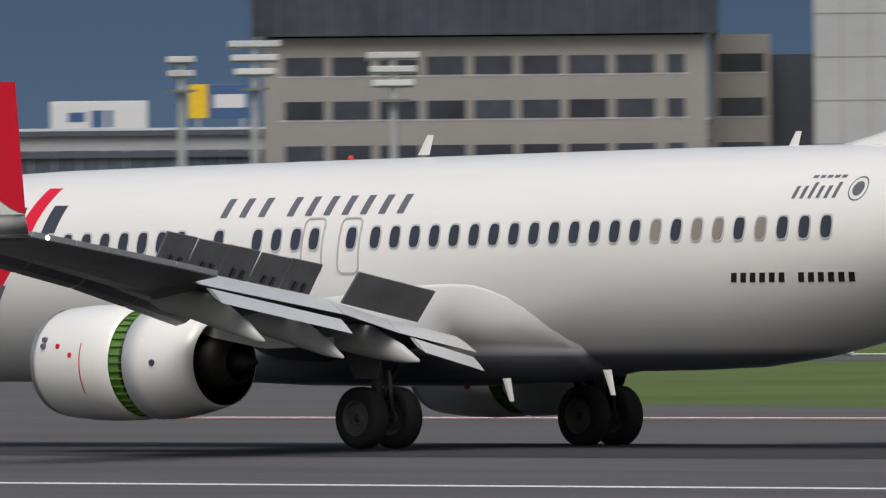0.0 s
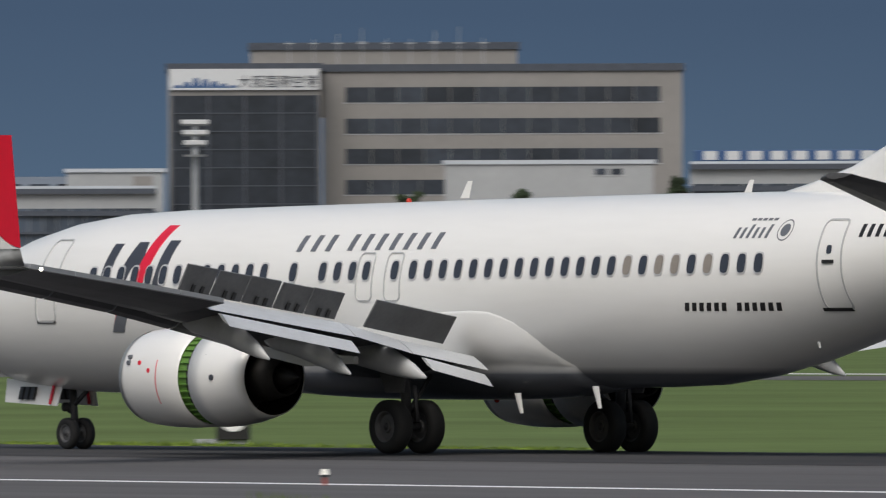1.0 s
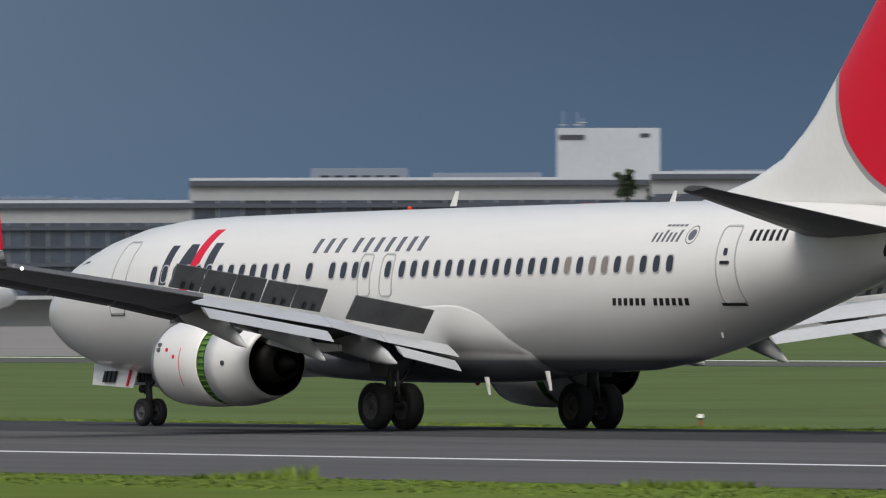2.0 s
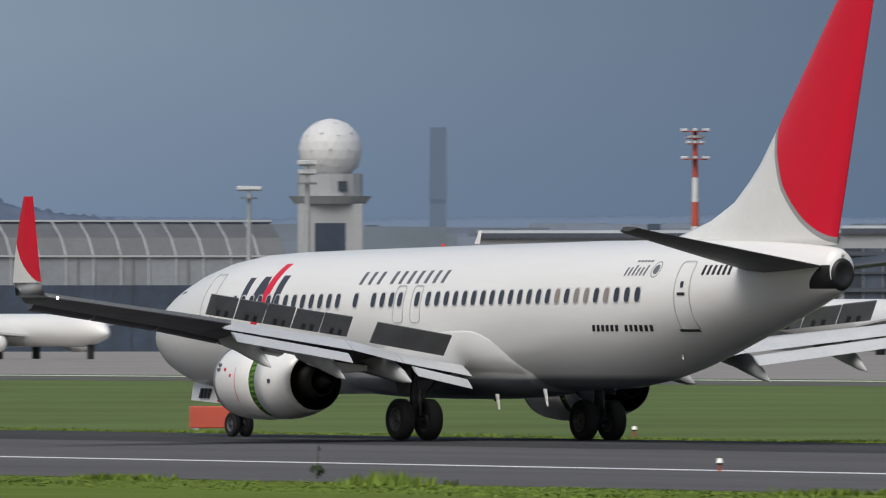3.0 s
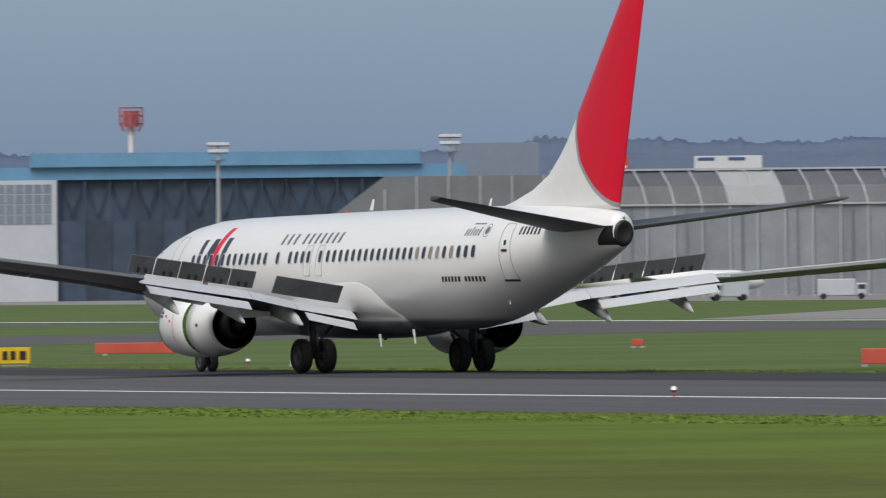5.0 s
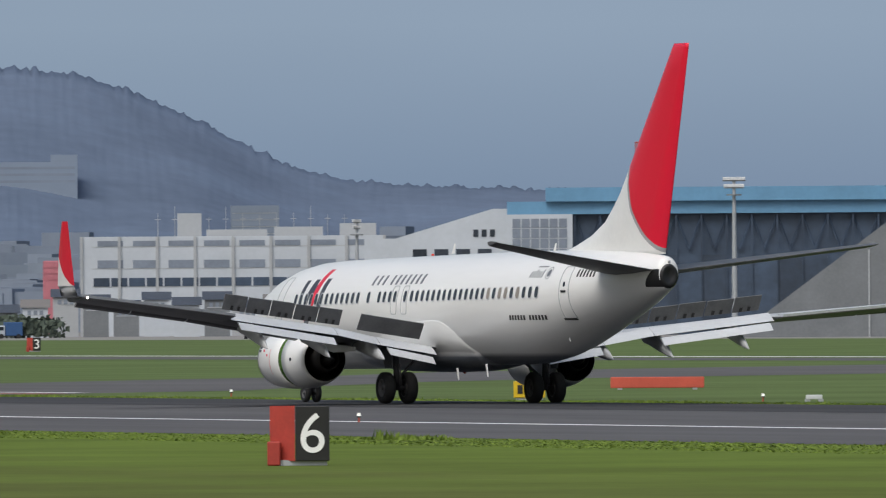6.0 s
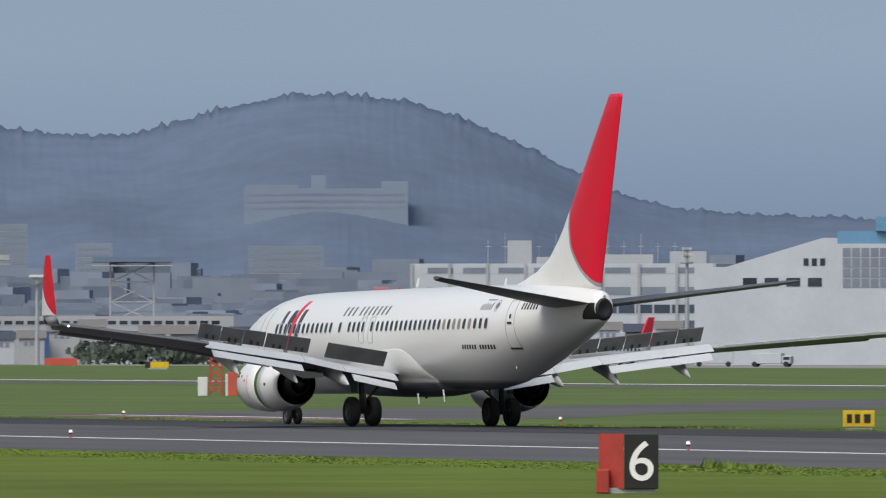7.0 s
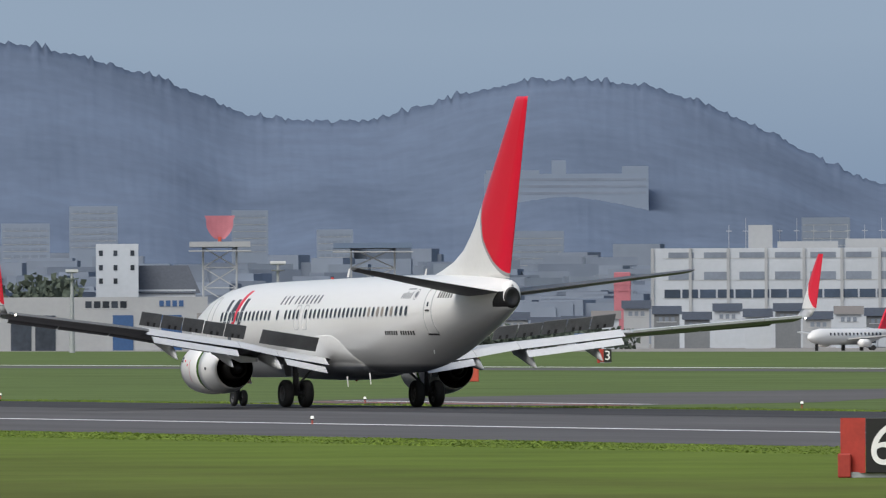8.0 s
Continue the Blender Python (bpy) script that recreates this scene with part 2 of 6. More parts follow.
# station: behind the nose, half width, top, bottom
FUS = [(0.0, 0.03, 2.78, 2.72), (0.12, 0.33, 3.02, 2.50), (0.44, 0.62, 3.28, 2.33), (0.9, 0.90, 3.65, 2.08), (1.5, 1.18, 4.05, 1.82), (2.1, 1.36, 4.30, 1.65), (2.6, 1.47, 4.48, 1.53),
       (3.5, 1.62, 4.74, 1.42), (4.9, 1.76, 5.02, 1.34), (6.5, 1.86, 5.19, 1.30), (8.5, 1.88, 5.26, 1.30), (12.0, 1.88, 5.32, 1.32), (19.6, 1.88, 5.42, 1.42), (25.0, 1.88, 5.48, 1.48), (26.5, 1.87, 5.48, 1.53),
       (28.0, 1.82, 5.49, 1.70), (29.5, 1.73, 5.49, 1.99), (31.0, 1.60, 5.48, 2.36), (32.5, 1.42, 5.46, 2.76), (34.0, 1.19, 5.42, 3.14), (35.5, 0.90, 5.36, 3.54),
       (36.6, 0.63, 5.29, 3.86), (37.15, 0.46, 5.23, 4.02), (37.4, 0.36, 5.12, 4.14)]


def fus_at(x):
    w, top, bot = lerp_table(FUS, x)
    return w, top, bot


def fus_point(x, a):
    """Point on the skin at angle a from the side (0), up positive."""
    w, top, bot = fus_at(x)
    r = w
    zc = max((top + bot) / 2, top - w * 1.02) if w > 1.2 else (top + bot) / 2
    h = (top - zc) if a >= 0 else (zc - bot)
    return w * math.cos(a), zc + h * math.sin(a)


def skin_lat(x, z, out=0.0):
    """How far to the side the skin lies at height z."""
    w, top, bot = fus_at(x)
    zc = max((top + bot) / 2, top - w * 1.02) if w > 1.2 else (top + bot) / 2
    h = (top - zc) if z >= zc else (zc - bot)
    s = max(-0.999, min(0.999, (z - zc) / h))
    return w * math.sqrt(1 - s * s) + out


def fuselage():
    xs = []
    for (a, *_), (b, *_) in zip(FUS, FUS[1:]):
        k = max(1, round((b - a) / 0.5))
        xs += [a + (b - a) * i / k for i in range(k)]
    xs.append(FUS[-1][0])
    rings = []
    for x in xs:
        ring = []
        for i in range(64):
            a = 2 * math.pi * i / 64
            aa = math.asin(math.sin(a))
            c, z = fus_point(x, aa)
            ring.append(P(x, c if math.cos(a) >= 0 else -c, z))
        rings.append(ring)
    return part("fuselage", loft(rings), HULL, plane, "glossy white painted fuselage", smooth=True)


body = fuselage()


def tail_cone():
    """Dark exhaust fairing set low in the tail tip."""
    def rim(x, k, up):
        return [P(x, 0.36 * k * math.cos(2 * math.pi * i / 32), 4.54 + up + 0.44 * k * math.sin(2 * math.pi * i / 32)) for i in range(32)]
    t = part("tail_cone", loft([rim(37.36, 0.98, 0), rim(37.46, 0.9, 0.01), rim(37.50, 0.72, 0.02), rim(37.44, 0.5, 0.02)], False, True), BLACK, plane, "dark auxiliary exhaust at the tail tip", smooth=True)
    for side in (1, -1):
        bm = bmesh.new()
        rows = []
        for k in range(7):
            f = k / 6
            x0, x1 = 36.62 + 0.5 * f ** 1.5, 37.39
            z = 4.16 + 0.62 * f
            rows.append([bm.verts.new(P(x0 + (x1 - x0) * q / 5, side * skin_lat(x0 + (x1 - x0) * q / 5, max(z, fus_at(x0 + (x1 - x0) * q / 5)[2] + 0.02), 0.012), max(z, fus_at(x0 + (x1 - x0) * q / 5)[2] + 0.02))) for q in range(6)])
        for p, q in zip(rows, rows[1:]):
            for k in range(5):
                bm.faces.new((p[k], p[k + 1], q[k + 1], q[k]))
        part("heat_shield", bm, BLACK, t, "dark heat shield round the exhaust")
    bm = bmesh.new()
    bmesh.ops.create_icosphere(bm, subdivisions=2, radius=0.05, matrix=Matrix.Translation(P(37.42, 0, 5.05)))
    part("tail_light", bm, RIM, t, "small tail light")


tail_cone()


def skin_patch(pts, out=0.006, both=False, side=1):
    """A thin plate on the fuselage side, from a polygon of (x, z)."""
    bm = bmesh.new()
    a = [bm.verts.new(P(x, side * skin_lat(x, z, out), z)) for x, z in pts]
    b = [bm.verts.new(P(x, side * skin_lat(x, z, -0.02), z)) for x, z in pts]
    n = len(a)
    for i in range(n // 2 - 1):
        bm.faces.new((a[i], a[i + 1], a[n - 2 - i], a[n - 1 - i]))
    for i in range(len(a)):
        j = (i + 1) % len(a)
        bm.faces.new((a[j], a[i], b[i], b[j]))
    return bm


def oval(x, z, w, h, n=16, power=3.2):
    out = []
    for i in range(n):
        a = 2 * math.pi * i / n
        c, s = math.cos(a), math.sin(a)
        out.append((x + w / 2 * math.copysign(abs(c) ** (2 / power), c), z + h / 2 * math.copysign(abs(s) ** (2 / power), s)))
    return out


def win_z(x):
    return 3.93 + 0.0087 * (x - 19.6)


win_x = [18.49 + 0.508 * k for k in range(23)] + [17.87, 16.90, 16.42, 15.91, 15.40, 14.38] + [13.36 - 0.508 * k for k in range(13)]
blinds = {18.49 + 0.508 * k for k in (14, 16, 17, 19)}
for side in (1, -1):
    for x in win_x:
        r = part("cabin_window", skin_patch(oval(x, win_z(x), 0.30, 0.46), 0.018, side=side), RIM, plane)
        part("pane", skin_patch(oval(x, win_z(x), 0.23, 0.39), 0.025, side=side), SHADE if (x in blinds and side == 1) else PANE, r)


def rounded(x, z, w, h, r):
    """A rounded rectangle in small even steps."""
    out = []
    for cx, cz, a0, n, dx, dz in ((1, 1, 0, 6, -1, 0), (-1, 1, 90, 20, 0, -1), (-1, -1, 180, 6, 1, 0), (1, -1, 270, 20, 0, 1)):
        px, pz = x + cx * (w / 2 - r), z + cz * (h / 2 - r)
        for k in range(5):
            a = radians(a0 + 22.5 * k)
            out.append((px + r * math.cos(a), pz + r * math.sin(a)))
        ln = (w if dx else h) - 2 * r
        ex_, ez_ = out[-1]
        out += [(ex_ + dx * ln * k / n, ez_ + dz * ln * k / n) for k in range(1, n)]
    return out


def outline(x, z, w, h, t, side, name, label):
    """A raised seam round a door."""
    o, i_ = rounded(x, z, w, h, 0.14), rounded(x, z, w - 2 * t, h - 2 * t, 0.14 - t)
    bm = bmesh.new()
    a = [bm.verts.new(P(px, side * skin_lat(px, pz, 0.02), pz)) for px, pz in o]
    b = [bm.verts.new(P(px, side * skin_lat(px, pz, 0.02), pz)) for px, pz in i_]
    a2 = [bm.verts.new(P(px, side * skin_lat(px, pz, -0.02), pz)) for px, pz in o]
    b2 = [bm.verts.new(P(px, side * skin_lat(px, pz, -0.02), pz)) for px, pz in i_]
    n = len(a)
    for i in range(n):
        j = (i + 1) % n
        bm.faces.new((a[i], a[j], b[j], b[i]))
        bm.faces.new((a[j], a[i], a2[i], a2[j]))
        bm.faces.new((b[i], b[j], b2[j], b2[i]))
    return part(name, bm, SEAM, plane, label)


for side in (1, -1):
    for x in (16.86, 17.82):
        outline(x, 3.78, 0.56, 1.04, 0.03, side, "overwing_exit", "overwing exit hatch with grey seam")
    d = outline(5.55, 3.74, 0.78, 1.82, 0.035, side, "cabin_door", "closed forward cabin door with grey seam")
    part("door_sill", skin_patch([(5.2, 2.81), (5.9, 2.81), (5.9, 2.87), (5.2, 2.87)], 0.02, side=side), STEEL, d)
    d = outline(31.68, 3.98, 0.70, 1.86, 0.035, side, "cabin_door", "closed rear cabin door with grey seam")
    part("door_sill", skin_patch([(31.25, 3.03), (31.95, 3.03), (31.95, 3.10), (31.25, 3.10)], 0.03, side=side), BLACK, d)
    part("door_window", skin_patch(oval(31.65, 4.28, 0.14, 0.18), 0.01, side=side), PANE, d)
    part("door_handle", skin_patch([(31.5, 4.0), (31.8, 4.0), (31.8, 4.07), (31.5, 4.07)], 0.03, side=side), BLACK, d)
# cockpit panes
for side in (1, -1):
    for quad in ([(1.72, 4.02), (2.25, 4.10), (2.42, 4.42), (2.12, 4.42)], [(2.32, 4.10), (2.85, 4.08), (2.92, 4.48), (2.48, 4.46)], [(2.92, 4.08), (3.3, 4.12), (3.25, 4.42), (2.99, 4.48)]):
        part("cockpit_window", skin_patch(quad, 0.012, side=side), PANE, plane)


# livery: plain shapes only
def slant(x, z, w, h, lean=0.25):
    n = max(1, round(h / 0.07))
    up = [(x + w + lean * h * k / n, z + h * k / n) for k in range(n + 1)]
    return up + [(px - w, pz) for px, pz in up[::-1]]


def band(path, w, n, out, side, ink, name, label, parent):
    """A smooth painted stripe along a path of (x, z), laid on the skin."""
    pts = []
    for k in range(n + 1):
        t = k / n * (len(path) - 1)
        i = min(int(t), len(path) - 2)
        f = t - i
        pts.append((path[i][0] + (path[i + 1][0] - path[i][0]) * f, path[i][1] + (path[i + 1][1] - path[i][1]) * f))
    bm = bmesh.new()
    rows = []
    for x, z in pts:
        rows.append([bm.verts.new(P(x + d, side * skin_lat(x + d, z, o), z)) for d, o in ((-w / 2, -0.02), (-w / 2, out), (w / 2, out), (w / 2, -0.02))])
    for p, q in zip(rows, rows[1:]):
        for k in range(3):
            bm.faces.new((p[k], p[k + 1], q[k + 1], q[k]))
    bm.faces.new(rows[0])
    bm.faces.new(rows[-1])
    return part(name, bm, ink, parent, label)


for side in (1, -1):
    for path, w in (([(7.72, 3.56), (7.72, 3.9), (7.8, 4.53)], 0.32), ([(8.2, 3.52), (8.4, 3.9), (8.68, 4.56)], 0.34), ([(8.68, 4.56), (8.78, 4.2), (8.86, 3.52)], 0.34), ([(9.6, 3.5), (9.68, 3.9), (9.78, 4.59)], 0.36)):
        band(path, w, 36, 0.009, side, DARKINK, "livery_stripe", "dark slanted livery stripe", plane)
    band([(8.15, 2.66), (8.42, 3.1), (8.95, 3.7), (9.1, 4.2), (9.27, 4.92)], 0.36, 48, 0.013, side, RED, "livery_stripe", "red slanted livery stripe", plane)
    band([(8.15, 2.62), (8.30, 2.86), (8.48, 3.1)], 0.40, 12, 0.016, side, GREYINK, "livery_stripe", "grey foot of the livery stripe", plane)
    titles = [14.22 + 0.5 * k for k in range(3)] + [15.98 + 0.478 * k for k in range(7)]
    for i, x in enumerate(titles):
        # each title mark: a slanted bar
        for dx, dz, w, h in ((0.04, 0.0, 0.17, 0.35),):
            part("title_bar", skin_patch(slant(x + dx, 4.34 + 0.0087 * (x - 17) + dz, w, h, 0.18), 0.012, side=side), GREYINK, plane, "grey slanted title bar on the fuselage")
    for i in range(13):
        if i == 6:
            continue
        x = 27.4 + 0.22 * i
        for dx, w in ((0.0, 0.12),):
            part("type_bar", skin_patch(slant(x + dx, 3.04, w, 0.17, 0.25), 0.012, side=side), BLACK, plane, "small black type bar")
    for i in range(6):
        x = 28.7 + 0.19 * i
        part("emblem_bar", skin_patch(slant(x, 4.52, 0.075, 0.22 if i in (0, 1, 3, 4) else 0.28, 0.2), 0.012, side=side), GREYINK, plane, "thin grey emblem bar")
    for r0, r1 in ((0.22, 0.195), (0.13, 0.0)):
        if r1:
            bm = bmesh.new()
            o_, i_ = oval(30.2, 4.68, 2 * r0, 2 * r0, 24, 2), oval(30.2, 4.68, 2 * r1, 2 * r1, 24, 2)
            va = [bm.verts.new(P(px, side * skin_lat(px, pz, 0.006), pz)) for px, pz in o_]
            vb = [bm.verts.new(P(px, side * skin_lat(px, pz, 0.006), pz)) for px, pz in i_]
            for k in range(24):
                bm.faces.new((va[k], va[(k + 1) % 24], vb[(k + 1) % 24], vb[k]))
            part("emblem_ring", bm, GREYINK, plane, "grey emblem ring")
        else:
            part("emblem_disc", skin_patch(oval(30.2, 4.68, 2 * r0, 2 * r0, 16, 2), 0.006, side=side), GREYINK, plane, "round grey emblem")
    for i in range(6):
        x = 32.42 + 0.225 * i
        part("registration_bar", skin_patch(slant(x, 4.53, 0.10, 0.26, 0.12), 0.012, side=side), BLACK, plane, "black registration bar")
    for k in range(5):
        part("small_text_bar", skin_patch(slant(29.0 + 0.17 * k, 4.88, 0.11, 0.05, 0.2), 0.012, side=side), GREYINK, plane, "tiny grey text bar")


# ---- wings ----
def wing_z(lat):
    return 2.08 + 0.125 * (min(lat, 11.0) - 1.88) + 0.095 * max(0.0, lat - 11.0)


def wing_le(lat):
    return 14.6 + (lat - 1.0) * 0.74 if lat < 5.0 else 17.56 + (lat - 5.0) * 0.53


def wing_te(lat):
    return 21.6 - (5.6 - lat) * 0.3 if lat < 5.6 else 21.6 + (lat - 5.6) * 0.352


def airfoil(le, te, lat, z, thick, side):
    c = te - le
    prof = [(0, -0.25), (0.03, 0.1), (0.12, 0.4), (0.35, 0.55), (0.65, 0.42), (1.0, 0.14), (1.0, 0.02), (0.65, -0.75), (0.35, -1.15), (0.12, -1.0), (0.03, -0.6)]
    return [P(le + c * u, side * lat, z + thick * v) for u, v in prof]


def wing(side):
    rings = []
    for lat in (1.2, 3.0, 5.0, 5.6, 8, 10.4, 10.5, 14, 17.1):
        c = wing_te(lat) - wing_le(lat)
        te = wing_te(lat) - (0.35 if lat < 5.7 else 0.65 + 0.12 * (lat - 5.6) if lat < 10.45 else 0.0)
        rings.append(airfoil(wing_le(lat), te, lat, wing_z(lat), 0.045 * c + 0.06, side))
    # The whole wing is shade-dark; the grey upper skin lies over it.
    w = part("wing", loft(rings), WINGSHADED, plane, "swept wing, its skin coloured dark for underside shade", smooth=False)
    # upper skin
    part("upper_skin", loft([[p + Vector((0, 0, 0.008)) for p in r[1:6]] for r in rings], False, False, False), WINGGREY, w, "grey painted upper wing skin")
    # aileron and fixed trailing edge
    for l0, l1, name in ((10.52, 12.0, "trailing_edge"), (12.03, 15.6, "aileron"), (15.63, 17.1, "trailing_edge")):
        a, b = P(wing_te(l0), side * l0, wing_z(l0) + 0.02), P(wing_te(l1), side * l1, wing_z(l1) + 0.02)
        part(name, slab(bmesh.new(), [a, b, b + Vector((0.03, 0, 0.09)), a + Vector((0.03, 0, 0.09))], (-0.5, 0, 0.02)), FLAPWHITE, w, "pale trailing edge panel")
    # slats, run out and drooped
    lat_steps = (5.9, 8.6, 11.3, 14.0, 16.6)
    for l0, l1 in zip(lat_steps, lat_steps[1:]):
        rr = []
        for lat in (l0 + 0.03, l1 - 0.03):
            le, z, c = wing_le(lat), wing_z(lat), 0.62 - 0.012 * lat
            rr.append([P(le - c, side * lat, z - 0.27), P(le - c * 0.7, side * lat, z - 0.14), P(le + 0.05, side * lat, z + 0.04), P(le + 0.05, side * lat, z - 0.02), P(le - c * 0.55, side * lat, z - 0.22)])
        part("slat", loft(rr), WINGSHADED, w, "grey leading edge slat run out")
    # winglet
    rings = []
    for lat, x0, x1, z, t in ((17.1, wing_le(17.1), wing_te(17.1), wing_z(17.1), 0.13), (17.4, 24.2, 25.85, 3.86, 0.11), (17.58, 24.45, 25.95, 4.2, 0.09)):
        rings.append([P(x0 + (x1 - x0) * u, side * (lat + t * v * 0.6), z + t * v * 0.4) for u, v in ((0, 0), (0.3, 0.5), (1, 0), (0.3, -0.5))])
    part("winglet_root", loft(rings), WINGGREY, w, "grey blended winglet root", smooth=True)
    n = 10

    def at(u, k):
        z = 4.2 + 2.25 * k
        lat = 17.58 + 0.28 * k
        x0, x1 = 24.45 + 1.3 * k - 0.35 * k * (1.5 - k), 25.95 + 0.05 * k
        return x0 + (x1 - x0) * u, lat, z
    for name, ink, lab, f0, f1 in (("winglet_base", WHITE, "white winglet base", lambda u: 0.0, lambda u: 0.45 * (1 - u) ** 1.6), ("winglet", RED, "red painted winglet", lambda u: 0.45 * (1 - u) ** 1.6 + 0.01, lambda u: 1.0)):
        bm = bmesh.new()
        cols = []
        for i in range(n + 1):
            u = i / n
            th = 0.05 * (1 - abs(2 * u - 0.7) / 1.4) + 0.012
            col = []
            for k in (f0(u), (f0(u) + f1(u)) / 2, f1(u)):
                x, lat, z = at(u, k)
                col.append((bm.verts.new(P(x, side * (lat + th), z)), bm.verts.new(P(x, side * (lat - th), z))))
            cols.append(col)
        for c0, c1 in zip(cols, cols[1:]):
            for r in range(2):
                bm.faces.new((c0[r][0], c1[r][0], c1[r + 1][0], c0[r + 1][0]))
                bm.faces.new((c1[r][1], c0[r][1], c0[r + 1][1], c1[r + 1][1]))
            bm.faces.new((c0[2][0], c1[2][0], c1[2][1], c0[2][1]))
            bm.faces.new((c1[0][0], c0[0][0], c0[0][1], c1[0][1]))
        for c in (cols[0], cols[-1]):
            for r in range(2):
                bm.faces.new((c[r][0], c[r + 1][0], c[r + 1][1], c[r][1]))
        bmesh.ops.remove_doubles(bm, verts=bm.verts[:], dist=0.002)
        part(name, bm, ink, w, lab)
    bm = bmesh.new()
    bmesh.ops.create_icosphere(bm, subdivisions=2, radius=0.04, matrix=Matrix.Translation(P(26.0, side * 17.1, 3.80)))
    part("tip_light", bm, LAMPGLOW, w, "lit white wing tip light")


for side in (1, -1):
    wing(side)


def flap(side, lat0, lat1, name, x0, x1, z0, z1, label, aft=True):
    """Main and aft flap segments, lowered. x and z are those of the leading edge's two ends."""
    kinds = [(0.0, 0.0, 0.70, 0.26, 0.09, 0.0)] + ([(0.70, -0.33, 0.40, 0.27, 0.05, 0.2)] if aft else [])
    for dx, dz, c, drop, th, inset in kinds:
        rings = []
        for i in range(2):
            lat, x, z = (lat0 + inset, x0, z0) if i == 0 else (lat1 - inset, x1, z1)
            a, b = (x + dx, z + dz), (x + dx + c, z + dz - drop)
            ln = math.hypot(drop, c)
            nx, nz = drop / ln * th, c / ln * th
            rings.append([P(a[0], side * lat, a[1]), P(a[0] + c * 0.2 + nx, side * lat, a[1] - drop * 0.2 + nz), P(a[0] + c * 0.6 + nx * 0.7, side * lat, a[1] - drop * 0.6 + nz * 0.7),
                          P(b[0], side * lat, b[1]), P(a[0] + c * 0.5 - nx * 0.6, side * lat, a[1] - drop * 0.5 - nz * 0.6)])
        part(name if not dx else "aft_" + name, loft(rings), FLAPWHITE, plane, label)


def spoiler(side, lat0, lat1, chord, ang, name="spoiler"):
    pts = []
    for lat in (lat0, lat1):
        x, z = wing_te(lat) - (0.75 if lat < 5 else 1.15 + 0.12 * (lat - 5.4)), wing_z(lat) + (0.28 if lat < 5 else 0.36 - 0.01 * (lat - 5.4))
        pts.append((P(x, side * lat, z), P(x + chord * math.cos(ang), side * lat, z + chord * math.sin(ang))))
    quad = [pts[0][0], pts[1][0], pts[1][1], pts[0][1]]
    s = part(name, slab(bmesh.new(), quad, (0.035, 0, -0.02)), SPOILER, plane, "raised grey spoiler panel")
    for f in ((0.3, 0.6) if lat0 > 5 else ()):
        a = pts[0][0].lerp(pts[1][0], f)
        b = pts[0][1].lerp(pts[1][1], f)
        w = (pts[1][0] - pts[0][0]) * 0.05
        c = a.lerp(b, 0.3) + Vector((0.05, 0, -0.02))
        d = a.lerp(b, 0.02) + Vector((0.05, 0, -0.02))
        part("hinge_bracket", slab(bmesh.new(), [d - w, d + w, c + w, c - w], (0.03, 0, 0)), BLACK, s, "dark hinge bracket")


for side in (1, -1):
    flap(side, 6.1, 10.42, "outboard_flap", wing_te(6.1) - 0.45, 22.05, 2.76, 3.30, "pale lowered outboard flap segment")
    flap(side, 2.0, 4.3, "inboard_flap", 20.55, 20.95, 2.08, 2.42, "pale lowered inboard flap segment")
    flap(side, 4.32, 6.08, "middle_flap", 20.95, wing_te(6.1) - 0.45, 2.42, 2.76, "pale lowered middle flap segment", aft=False)
    for i in range(5):
        a = 5.40 + 0.99 * i
        spoiler(side, a + 0.025, a + 0.965, 0.64, radians((56, 54, 57, 55, 57)[i]))
    spoiler(side, 2.1, 4.83, 0.72, radians(50))
    # flap track fairings
    for lat, x, z in ((4.40, 22.2, 1.67), (6.60, 22.5, 1.74), (9.24, 23.2, 2.04)):
        rings = []
        zt = wing_z(lat) - 0.12
        for u, r in ((0, 0.03), (0.1, 0.14), (0.3, 0.22), (0.6, 0.22), (0.85, 0.13), (1, 0.02)):
            cx = x - 2.9 + 2.9 * u
            cz = zt - 0.12 - (zt - 0.12 - z) * max(0, (u - 0.35) / 0.65) ** 1.2
            rings.append([P(cx, side * (lat + r * 0.75 * math.cos(2 * math.pi * i / 12)), cz + r * 1.3 * math.sin(2 * math.pi * i / 12)) for i in range(12)])
        part("flap_fairing", loft(rings), WINGGREY, plane, "grey canoe-shaped flap track fairing", smooth=True)


